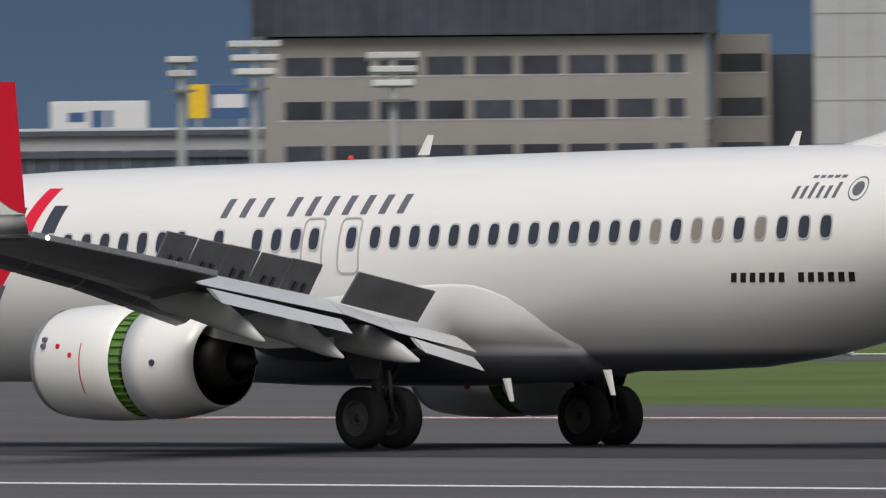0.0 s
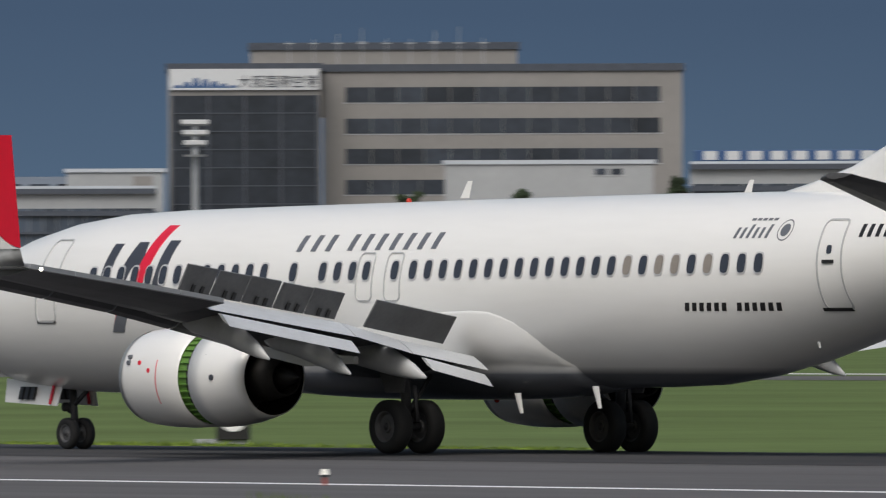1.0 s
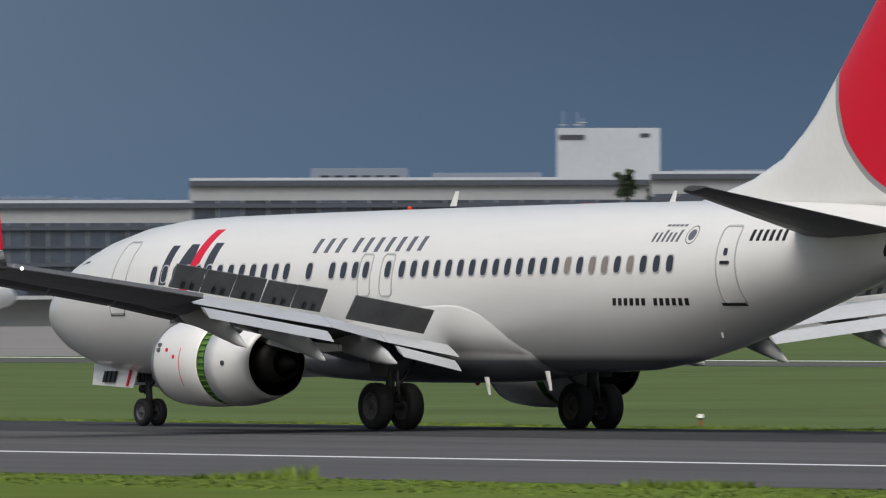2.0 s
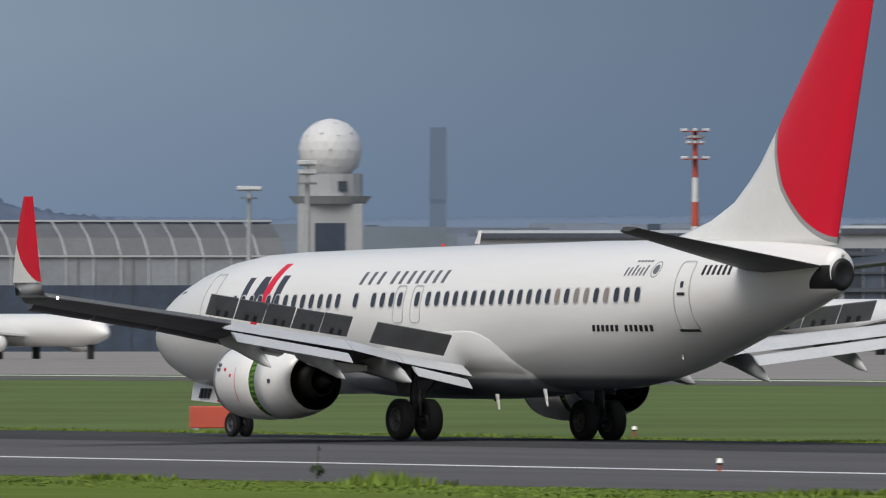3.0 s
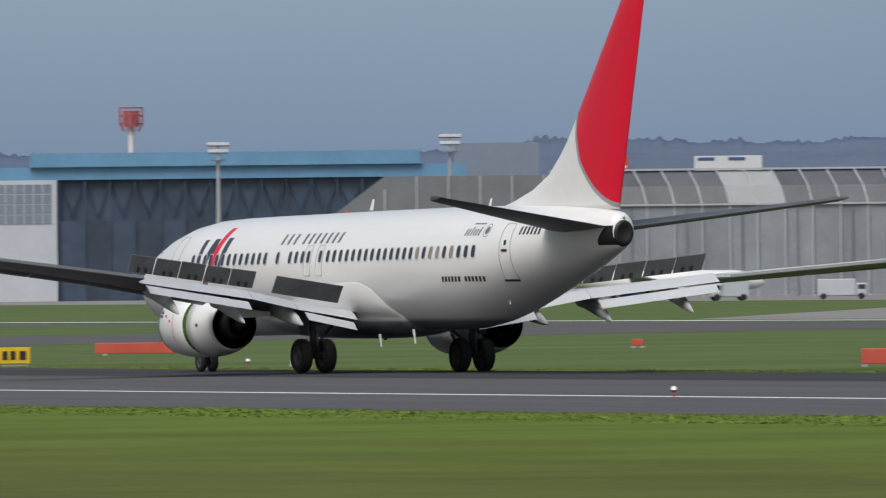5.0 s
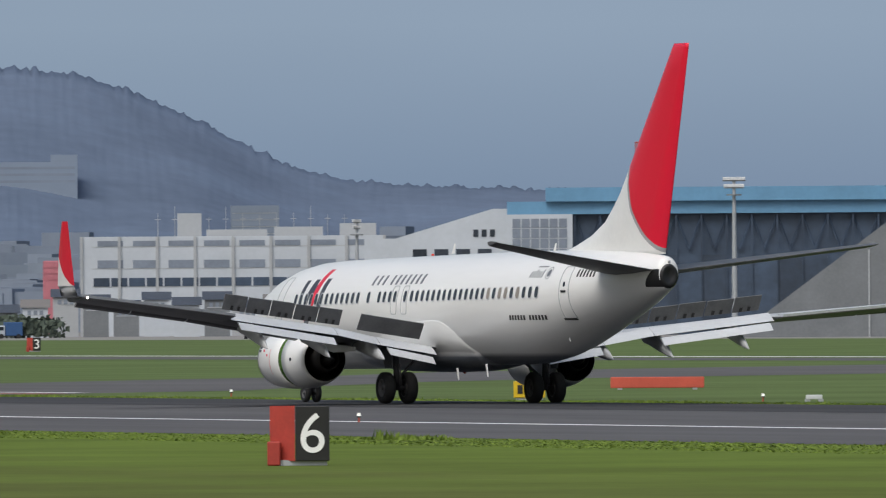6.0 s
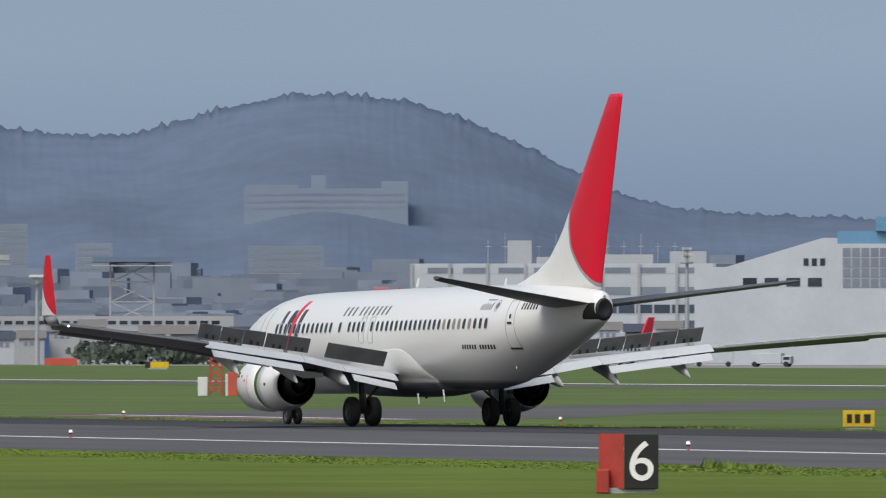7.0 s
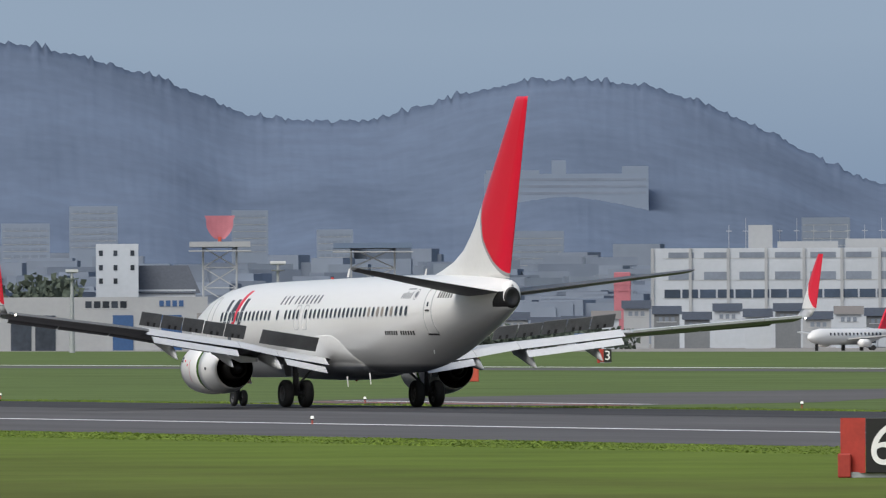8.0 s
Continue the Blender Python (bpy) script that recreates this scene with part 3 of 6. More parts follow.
# belly fairing
def belly():
    """A fairing that swells smoothly out of the hull round the wing root."""
    rings = []
    for x, d, zb, zt in ((12.4, 0.005, 1.33, 1.95), (13.6, 0.05, 1.27, 2.2), (15, 0.10, 1.22, 2.5), (17, 0.14, 1.2, 2.85), (19, 0.17, 1.2, 3.05), (20.4, 0.18, 1.22, 3.1), (20.98, 0.175, 1.24, 3.07),
                         (21.4, 0.165, 1.26, 2.98), (21.77, 0.15, 1.29, 2.85), (22.13, 0.125, 1.32, 2.65), (22.4, 0.10, 1.36, 2.45), (22.7, 0.06, 1.40, 2.2), (23.1, 0.005, 1.45, 1.95)):
        half = []
        for k in range(13):
            f = k / 12
            z = zt + (1.88 - zt) * f
            half.append((skin_lat(x, z, -0.01 + (d + 0.01) * math.sin(f * math.pi / 2)), z))
        l0 = half[-1][0]
        for k in range(1, 9):
            a = math.pi / 2 * k / 8
            half.append((l0 * math.cos(a) ** 0.8 if k < 8 else 0.0, 1.88 - (1.88 - zb) * math.sin(a)))
        ring = [P(x, la, z) for la, z in half] + [P(x, -la, z) for la, z in half[-2::-1]]
        rings.append(ring)
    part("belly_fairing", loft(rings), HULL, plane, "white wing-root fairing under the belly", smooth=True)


belly()


# ---- engines ----
def engine(side):
    m = Matrix.Translation(P(0.55, side * 4.83, 1.66))
    cowl = part("engine_cowl", spin([(13.9, 0.78), (13.3, 0.76), (13.0, 0.80), (12.9, 0.87), (12.95, 0.94), (13.2, 1.00), (13.8, 1.05), (14.4, 1.06), (15.0, 1.045), (15.05, 0.99)], m, 56), WHITE, plane, "white engine fan cowl", smooth=True)
    part("gap_lining", spin([(15.28, 0.95), (15.32, 0.925), (15.62, 0.90)], m, 56), BLACK, cowl, "dark lining of the reverser gap")
    part("lip_ring", spin([(13.02, 0.80), (12.89, 0.87), (12.94, 0.945), (13.08, 0.985)], m, 56), SILVER, cowl, "bare metal intake lip", smooth=True)
    part("cascade_ring", spin([(15.0, 0.96), (15.1, 0.94), (15.3, 0.93)], m, 56), GREEN, cowl, "green thrust reverser cascades laid bare")
    bm = bmesh.new()
    for i in range(40):
        a = 2 * math.pi * i / 40
        mm = m @ Matrix.Rotation(a, 4, "X")
        box(bm, 15.04, 15.34, -0.012, 0.012, 0.92, 0.985, mm)
    part("cascade_grid", bm, GREEN, cowl, "green cascade grid")
    part("reverser_sleeve", spin([(15.46, 0.93), (15.46, 1.04), (15.9, 1.02), (16.4, 0.955), (16.8, 0.87), (17.08, 0.80), (17.07, 0.785)], m, 56), WHITE, cowl, "white thrust reverser sleeve slid aft", smooth=True)
    part("nozzle_lining", spin([(17.065, 0.783), (16.7, 0.785), (15.85, 0.80)], m, 56), BLACK, cowl, "dark lining of the fan nozzle", smooth=True)
    for x, z, r, ink in ((13.75, 0.30, 0.05, RED), (14.1, 0.14, 0.05, RED), (16.2, 0.0, 0.06, DARKINK), (13.35, 0.42, 0.05, GREYINK), (13.35, 0.30, 0.05, GREYINK), (15.9, 0.45, 0.03, GREYINK)):
        rr = 1.045 if x < 15 else 0.99
        c = m @ Vector((x, -side * math.sqrt(rr * rr - z * z), z))
        bm = bmesh.new()
        tube(bm, c - Vector((0, side * 0.02, 0)) , c + Vector((0, side * 0.05, 0)), r, r, 14)
        part("cowl_mark", bm, ink, cowl, "small round mark on the cowl")
    part("core_nozzle", spin([(15.8, 0.79), (15.85, 0.52), (16.8, 0.5), (17.5, 0.38), (17.49, 0.35), (17.0, 0.38)], m, 40), NOZZLE, cowl, "burnt dark metal core nozzle", smooth=True)
    part("exhaust_plug", spin([(16.5, 0.28), (17.3, 0.24), (17.7, 0.14), (17.95, 0.02)], m, 24), NOZZLE, cowl, "", smooth=True)
    bm = bmesh.new()
    bmesh.ops.create_circle(bm, cap_ends=True, segments=32, radius=0.79, matrix=m @ Matrix.Translation((13.85, 0, 0)) @ Matrix.Rotation(math.pi / 2, 4, "Y"))
    part("fan_disc", bm, BLACK, cowl, "dark engine fan")
    # pylon
    rings = []
    for x, z0, z1, w in ((15.0, 2.5, 2.68, 0.1), (16.2, 2.4, 2.72, 0.2), (17.6, 2.1, 2.5, 0.22), (18.9, 1.9, 2.2, 0.2), (20.4, 1.95, 2.1, 0.06)):
        rings.append([P(x, side * 4.83 + w * c, z) for c, z in ((-1, z0), (1, z0), (1, z1), (-1, z1))])
    part("pylon", loft(rings), WHITE, cowl, "white engine pylon")
    part("red_mark", loft([[m @ Vector((14.35 + d, 1.062 * math.sin(a) * side * -1, 1.062 * math.cos(a))) for d in (0, 0.03)] for a in [radians(70 + 4 * k) for k in range(14)]], False, False, False), RED, cowl, "thin red warning line")


engine(1)
engine(-1)


# ---- fin and stabilisers ----
FIN_LE = [(28.2, 5.44), (29.3, 5.66), (30.6, 5.98), (31.8, 6.45), (32.6, 7.0), (33.15, 7.45), (33.95, 8.3), (37.85, 12.55)]


def fin_x(z):
    for (x0, z0), (x1, z1) in zip(FIN_LE, FIN_LE[1:]):
        if z <= z1:
            return x0 + (x1 - x0) * max(0, z - z0) / (z1 - z0)
    return 37.85


def fin_te(z):
    return 37.1 + (z - 5.3) * (39.16 - 37.1) / (12.55 - 5.3)


def fin_material():
    m = mat("fin_paint", (0.74, 0.74, 0.73), 0.35, vary=0.05, scale=0.8, coat=0.1)
    n, l = m.node_tree.nodes, m.node_tree.links
    p = n["Principled BSDF"]
    tc = n.new("ShaderNodeTexCoord")
    sp = n.new("ShaderNodeSeparateXYZ")
    l.new(tc.outputs["Object"], sp.inputs[0])

    def math_node(op, a, b):
        q = n.new("ShaderNodeMath")
        q.operation = op
        for k, v in enumerate((a, b)):
            if isinstance(v, (int, float)):
                q.inputs[k].default_value = v
            else:
                l.new(v, q.inputs[k])
        return q.outputs[0]
    # a great disc of red, its rim low on the fin
    dx = math_node("SUBTRACT", sp.outputs[0], 37.3 - X0)
    dz = math_node("SUBTRACT", sp.outputs[2], 8.6)
    d = math_node("SQRT", math_node("ADD", math_node("MULTIPLY", dx, dx), math_node("MULTIPLY", dz, dz)), 0)
    up = math_node("GREATER_THAN", sp.outputs[2], 8.6)
    inred = math_node("MAXIMUM", math_node("LESS_THAN", d, 3.10), up)
    ingrey = math_node("MAXIMUM", math_node("LESS_THAN", d, 3.25), up)
    old = p.inputs["Base Color"].links[0].from_socket
    m1 = n.new("ShaderNodeMix")
    m1.data_type = "RGBA"
    l.new(ingrey, m1.inputs[0])
    l.new(old, m1.inputs[6])
    m1.inputs[7].default_value = (0.3, 0.31, 0.32, 1)
    m2 = n.new("ShaderNodeMix")
    m2.data_type = "RGBA"
    l.new(inred, m2.inputs[0])
    l.new(m1.outputs[2], m2.inputs[6])
    m2.inputs[7].default_value = (0.66, 0.007, 0.034, 1)
    l.new(m2.outputs[2], p.inputs["Base Color"])
    return m


def fin():
    rings = []
    zs = [5.3, 5.5, 5.66, 5.98, 6.45, 7.0, 7.45, 8.3, 9.4, 10.5, 11.6, 12.4, 12.55]
    for z in zs:
        a, b = fin_x(z), fin_te(z)
        c = b - a
        t = 0.045 * min(c, 5.0) + 0.02
        if z == 12.55:
            t *= 0.4
        rings.append([P(a + c * u, t * v, z) for u, v in ((0, 0), (0.05, 0.45), (0.2, 0.85), (0.45, 1), (0.75, 0.6), (1, 0.08), (1, -0.08), (0.75, -0.6), (0.45, -1), (0.2, -0.85), (0.05, -0.45))])
    part("tail_fin", loft(rings), fin_material(), plane, "tall swept fin with a great red disc on white", smooth=True)


fin()


def stabiliser(side):
    rings = []
    for lat, x0, x1, z in ((0.35, 33.4, 37.1, 4.72), (7.0, 38.0, 39.15, 5.62), (7.17, 38.35, 39.15, 5.66)):
        rings.append(airfoil(x0, x1, lat, z, 0.042 * (x1 - x0) + 0.04, side))
    # Underside shade is painted in as the stabiliser's dark colour.
    s = part("stabiliser", loft(rings), WINGSHADED, plane, "horizontal stabiliser coloured dark for underside shade")
    bm = bmesh.new()
    slab(bm, [rings[0][0] + Vector((-0.03, 0, -0.03)), rings[0][1] + Vector((0, 0, 0.01)), rings[1][1] + Vector((0, 0, 0.01)), rings[1][0] + Vector((-0.03, 0, -0.03))], (0, 0, 0.02))
    part("leading_edge", bm, SILVER, s, "bare metal leading edge")


for side in (1, -1):
    stabiliser(side)


# ---- landing gear ----
WHEELS = []
RISE = 0.08   # height of the runway under the wheels


def wheel(x, lat, r, w, name):
    m = Matrix.Translation(P(x, lat, r + RISE))
    a = Matrix.Rotation(math.pi / 2, 4, "Z")
    prof = [(-w * 0.42, r * 0.58), (-w * 0.5, r * 0.72), (-w * 0.47, r * 0.88), (-w * 0.32, r * 0.98), (0, r), (w * 0.32, r * 0.98), (w * 0.47, r * 0.88), (w * 0.5, r * 0.72), (w * 0.42, r * 0.58)]
    t = part(name, spin(prof, a, 36), TYRE, plane, "black rubber tyre on a metal rim", smooth=True)
    t.matrix_basis = m
    for s in (-1, 1):
        part("rim", spin([(s * w * 0.30, 0.0001), (s * w * 0.30, r * 0.2), (s * w * 0.22, r * 0.24), (s * w * 0.2, r * 0.45), (s * w * 0.38, r * 0.52), (s * w * 0.41, r * 0.59)], a, 24), HUB, t, "grey metal wheel rim", smooth=False)
    WHEELS.append((t, m, r))


for lat in (3.29, 2.43, -2.43, -3.29):
    wheel(19.6, lat, 0.565, 0.40, "main_wheel")
for lat in (0.21, -0.21):
    wheel(4.25, lat, 0.345, 0.2, "nose_wheel")
for side in (1, -1):
    bm = bmesh.new()
    tube(bm, P(19.6, side * 2.3, 0.645), P(19.6, side * 3.42, 0.645), 0.08)
    tube(bm, P(19.6, side * 2.86, 0.55), P(19.55, side * 2.9, 2.2), 0.11)
    tube(bm, P(19.6, side * 2.86, 0.9), P(19.3, side * 2.0, 1.7), 0.05)
    tube(bm, P(19.95, side * 2.86, 0.75), P(19.85, side * 2.86, 1.5), 0.045)
    g = part("main_gear_leg", bm, STEEL, plane, "dark steel main landing gear leg", smooth=True)
    part("gear_door", slab(bmesh.new(), [P(19.0, side * 3.25, 2.1), P(20.1, side * 3.25, 2.1), P(19.9, side * 3.2, 1.35), P(19.3, side * 3.2, 1.35)], (0, 0.03, 0)), WINGSHADED, g, "gear leg door coloured dark for shade under the wing")
bm = bmesh.new()
tube(bm, P(4.25, -0.3, 0.425), P(4.25, 0.3, 0.425), 0.05)
tube(bm, P(4.25, 0, 0.34), P(4.1, 0, 1.7), 0.085)
tube(bm, P(4.0, 0, 0.9), P(5.0, 0, 1.6), 0.05)
tube(bm, P(3.95, 0.1, 1.0), P(3.95, -0.1, 1.0), 0.1)
leg = part("nose_gear_leg", bm, STEEL, plane, "dark steel nose gear leg", smooth=True)
for side in (1, -1):
    d = part("nose_gear_door", slab(bmesh.new(), [P(2.3, side * 0.42, 1.62), P(4.35, side * 0.42, 1.52), P(4.3, side * 0.55, 1.02), P(2.4, side * 0.55, 1.1)], (0, 0.025, 0)), WHITE, plane, "white nose gear door")
    bm = bmesh.new()
    for k in range(3):
        slab(bm, [P(2.95 + 0.2 * k, side * 0.52 + 0.03, 1.16), P(3.08 + 0.2 * k, side * 0.52 + 0.03, 1.16), P(3.10 + 0.2 * k, side * 0.46 + 0.03, 1.44), P(2.97 + 0.2 * k, side * 0.46 + 0.03, 1.44)], (0, -0.06, 0))
    part("number_bars", bm, BLACK, d, "three black number bars")
    part("red_bar", slab(bmesh.new(), [P(4.05, side * 0.535 + 0.02, 1.06), P(4.1, side * 0.535 + 0.02, 1.06), P(4.14, side * 0.44 + 0.02, 1.5), P(4.09, side * 0.44 + 0.02, 1.5)], (0, -0.05, 0)), RED, d)


# ---- aerials and drain masts ----
def blade(x, z, h, c, lean, name="blade_aerial", lat=0.0, label="white blade aerial"):
    bm = loft([[P(x + c * u, lat + 0.02 * v, z) for u, v in ((0, 0), (0.4, 1), (1, 0), (0.4, -1))], [P(x + lean + c * 0.55 * u, lat + 0.01 * v, z + h) for u, v in ((0, 0), (0.4, 1), (1, 0), (0.4, -1))]])
    part(name, bm, WHITE, plane, label)


blade(17.75, 5.44, 0.36, 0.3, 0.25)
blade(27.1, 5.42, 0.32, 0.26, 0.22)
blade(21.1, 1.35, -0.42, 0.22, 0.18, "drain_mast", 1.2, "white drain mast under the belly")
blade(23.55, 1.5, -0.46, 0.22, 0.2, "drain_mast", 1.1, "white drain mast under the belly")
blade(30.4, 2.42, -0.13, 0.13, 0.08, "drain_mast", skin_lat(30.4, 2.42, -0.03), "white drain mast under the tail")
bm = bmesh.new()
bmesh.ops.create_icosphere(bm, subdivisions=2, radius=0.06, matrix=Matrix.Translation(P(16.0, 0, 5.40)))
part("beacon", bm, REDLAMP, plane, "red beacon on the roof")
bm = bmesh.new()
bmesh.ops.create_icosphere(bm, subdivisions=2, radius=0.06, matrix=Matrix.Translation(P(19.0, 0, 1.2)))
part("beacon", bm, REDLAMP, plane, "red beacon under the belly")

# ---- the place round the runway: bearings are degrees to the left of +Y, seen from the eye ----
def spot(beta, d):
    b = radians(beta)
    return Vector((-d * math.sin(b), d * math.cos(b), 0))


def site(beta, d, turn=0.0):
    """A pose on the ground at that bearing and distance, its y axis pointing away from the eye."""
    return Matrix.Translation(spot(beta, d)) @ Matrix.Rotation(radians(beta + turn), 4, "Z")


def high(e, d):
    return EYE[2] + d * math.tan(radians(e))


def across(beta, mid, d):
    return d * math.tan(radians(mid - beta))


HAZEWALL = mat("warm_grey_wall", (0.225, 0.218, 0.212), 0.8, vary=0.10, scale=0.12, fine=10)
PALEWALL = mat("pale_concrete_wall", (0.32, 0.335, 0.35), 0.8, vary=0.10, scale=0.12, fine=10)
WHITEWALL = mat("white_rendered_wall", (0.42, 0.455, 0.50), 0.8, vary=0.10, scale=0.12, fine=10)
TANWALL = mat("tan_tiled_wall", (0.40, 0.26, 0.13), 0.8, vary=0.15, scale=0.2, fine=10)
GREYWALL = mat("taupe_panel_wall", (0.165, 0.155, 0.147), 0.8, vary=0.08, scale=0.15, fine=10)
GLASS = mat("dark_window_glass", (0.035, 0.043, 0.058), 0.15, vary=0.35, scale=0.25, fine=4, per_object=0.35)
# Glass lifted to a pale blue-grey, distance haze put into its colour.
FARGLASS = mat("hazed_window_glass", (0.17, 0.20, 0.25), 0.4, vary=0.2, scale=0.2)
TERMGLASS = mat("terminal_glass", (0.045, 0.06, 0.085), 0.3, vary=0.4, scale=0.3, fine=4, per_object=0.35)
BLUEGLASS = mat("blue_window_glass", (0.036, 0.056, 0.092), 0.45, vary=0.35, scale=0.2, fine=4, per_object=0.25)
DARKROOF = mat("dark_roof_edge", (0.05, 0.06, 0.08), 0.7, vary=0.2)
BLUEROOF = mat("blue_metal_roof", (0.11, 0.25, 0.40), 0.5, vary=0.12, scale=0.2)
FENCEPANEL = mat("grey_fence_panel", (0.14, 0.152, 0.165), 0.5, vary=0.18, scale=0.3, per_object=0.12)
FENCEDARK = mat("dark_fence_glazing", (0.085, 0.095, 0.108), 0.5, vary=0.2, scale=0.3, per_object=0.15)
FENCEWALL = mat("pale_fence_wall", (0.205, 0.225, 0.25), 0.7, vary=0.2, scale=0.25, fine=6, per_object=0.1)
RIB = mat("pale_steel_rib", (0.36, 0.38, 0.40), 0.5, vary=0.1)
MASTGREY = mat("galvanised_mast", (0.36, 0.38, 0.40), 0.5, 0.3, vary=0.1)
MASTRED = mat("mast_red_paint", (0.42, 0.07, 0.04), 0.5, vary=0.1)
MASTWHITE = mat("mast_white_paint", (0.6, 0.6, 0.6), 0.5, vary=0.1)
# Red paled towards blue in its base colour to carry distance haze.
PINKTANK = mat("hazed_red_paint", (0.38, 0.13, 0.16), 0.7, vary=0.15, scale=0.6)
RADOME = mat("radome_shell", (0.55, 0.56, 0.57), 0.6, vary=0.05, scale=0.4)
SIGNWHITE = mat("white_sign_face", (0.52, 0.54, 0.56), 0.6, vary=0.05)
SIGNBLUE = mat("blue_sign_face", (0.03, 0.08, 0.20), 0.5, vary=0.1)
SIGNYELLOW = mat("yellow_sign_face", (0.62, 0.42, 0.01), 0.5, vary=0.1)
ORANGE = mat("orange_red_paint", (0.46, 0.075, 0.045), 0.6, vary=0.15, scale=1.5)
LEAF = mat("dark_foliage", (0.035, 0.055, 0.025), 0.9, vary=0.4, scale=0.5, fine=6)
# Foliage green greyed in the base colour to carry distance haze.
FARLEAF = mat("haze_greyed_foliage", (0.065, 0.085, 0.065), 0.9, vary=0.3, scale=0.4, fine=6)
BARK = mat("bark", (0.07, 0.055, 0.04), 0.9, vary=0.3)
# Far hills and town: blue-grey distance haze is put into these base colours.
HILL = mat("haze_tinted_hill", (0.118, 0.150, 0.212), 1.0, vary=0.2, scale=0.012, fine=9, spec=0.0)
FARHILL = mat("far_haze_blue", (0.135, 0.180, 0.255), 1.0, vary=0.06, scale=0.004, fine=12, spec=0.0)
FARWALL = mat("haze_tinted_building", (0.195, 0.235, 0.30), 0.9, vary=0.06, scale=0.05, per_object=0.1)
HILLWALL = mat("haze_tinted_wall", (0.19, 0.232, 0.30), 0.9, vary=0.05, scale=0.05)
CITY = mat("haze_tinted_town", (0.18, 0.215, 0.275), 0.9, vary=0.2, scale=0.03, fine=6)


# sky and distance: a glowing sheet, haze painted in by bearing and height
def backdrop():
    m = bpy.data.materials.new("hazy_distance")
    m.use_nodes = True
    n, l = m.node_tree.nodes, m.node_tree.links
    n.remove(n["Principled BSDF"])
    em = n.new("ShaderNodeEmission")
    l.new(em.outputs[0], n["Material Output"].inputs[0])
    tc = n.new("ShaderNodeTexCoord")
    sp = n.new("ShaderNodeSeparateXYZ")
    l.new(tc.outputs["Object"], sp.inputs[0])
    at = n.new("ShaderNodeMath")
    at.operation = "DIVIDE"
    l.new(sp.outputs[0], at.inputs[0])
    l.new(sp.outputs[1], at.inputs[1])
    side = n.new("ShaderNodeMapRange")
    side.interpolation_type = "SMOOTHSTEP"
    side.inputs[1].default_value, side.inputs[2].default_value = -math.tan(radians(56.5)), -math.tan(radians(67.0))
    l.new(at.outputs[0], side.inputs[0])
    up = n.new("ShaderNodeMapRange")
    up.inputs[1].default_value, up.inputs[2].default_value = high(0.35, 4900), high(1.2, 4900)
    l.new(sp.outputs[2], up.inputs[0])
    noise_t = n.new("ShaderNodeTexNoise")
    noise_t.inputs["Scale"].default_value, noise_t.inputs["Detail"].default_value = 0.004, 4
    mp = n.new("ShaderNodeMapping")
    mp.inputs["Scale"].default_value = (0.5, 0.5, 1.6)
    l.new(tc.outputs["Object"], mp.inputs[0])
    l.new(mp.outputs[0], noise_t.inputs["Vector"])

    def mix(fac, a, b):
        q = n.new("ShaderNodeMix")
        q.data_type = "RGBA"
        l.new(fac, q.inputs[0])
        for k, v in ((6, a), (7, b)):
            if isinstance(v, tuple):
                q.inputs[k].default_value = (*v, 1)
            else:
                l.new(v, q.inputs[k])
        return q.outputs[2]
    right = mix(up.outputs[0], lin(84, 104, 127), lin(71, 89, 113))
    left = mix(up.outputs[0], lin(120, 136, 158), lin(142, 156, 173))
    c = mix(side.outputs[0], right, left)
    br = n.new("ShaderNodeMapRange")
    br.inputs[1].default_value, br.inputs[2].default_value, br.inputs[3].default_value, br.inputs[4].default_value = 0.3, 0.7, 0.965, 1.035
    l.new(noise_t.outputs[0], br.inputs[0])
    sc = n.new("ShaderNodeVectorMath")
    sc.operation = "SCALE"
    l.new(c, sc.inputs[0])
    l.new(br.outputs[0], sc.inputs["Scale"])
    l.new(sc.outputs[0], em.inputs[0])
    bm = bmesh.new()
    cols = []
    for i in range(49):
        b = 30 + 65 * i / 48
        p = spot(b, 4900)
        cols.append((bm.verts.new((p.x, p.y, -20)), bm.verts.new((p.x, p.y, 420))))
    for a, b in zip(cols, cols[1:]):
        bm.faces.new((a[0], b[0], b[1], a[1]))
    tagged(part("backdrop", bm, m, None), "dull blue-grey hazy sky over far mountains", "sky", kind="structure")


backdrop()

RIDGE = [(63.0, 0.30), (64.33, 0.43), (64.78, 0.494), (65.19, 0.603), (65.6, 0.58), (66.05, 0.546), (66.55, 0.55), (67.0, 0.585), (67.5, 0.53), (68.2, 0.5), (69.5, 0.53), (70.12, 0.561), (70.4, 0.643), (70.77, 0.842),
         (71.17, 1.005), (71.4, 1.035), (71.61, 1.052), (71.94, 1.0), (72.17, 0.925), (72.4, 0.865), (72.9, 0.891), (73.2, 1.043), (73.67, 1.173), (73.9, 1.205), (74.6, 1.26), (76.0, 1.1), (79.0, 0.6), (82.0, 0.2)]


def ridge_at(table, b):
    """The crest's elevation, rounded over half a degree."""
    return sum(lerp_table(table, b + 0.06 * k)[0] * w for k, w in zip(range(-3, 4), (1, 2, 3, 4, 3, 2, 1))) / 16


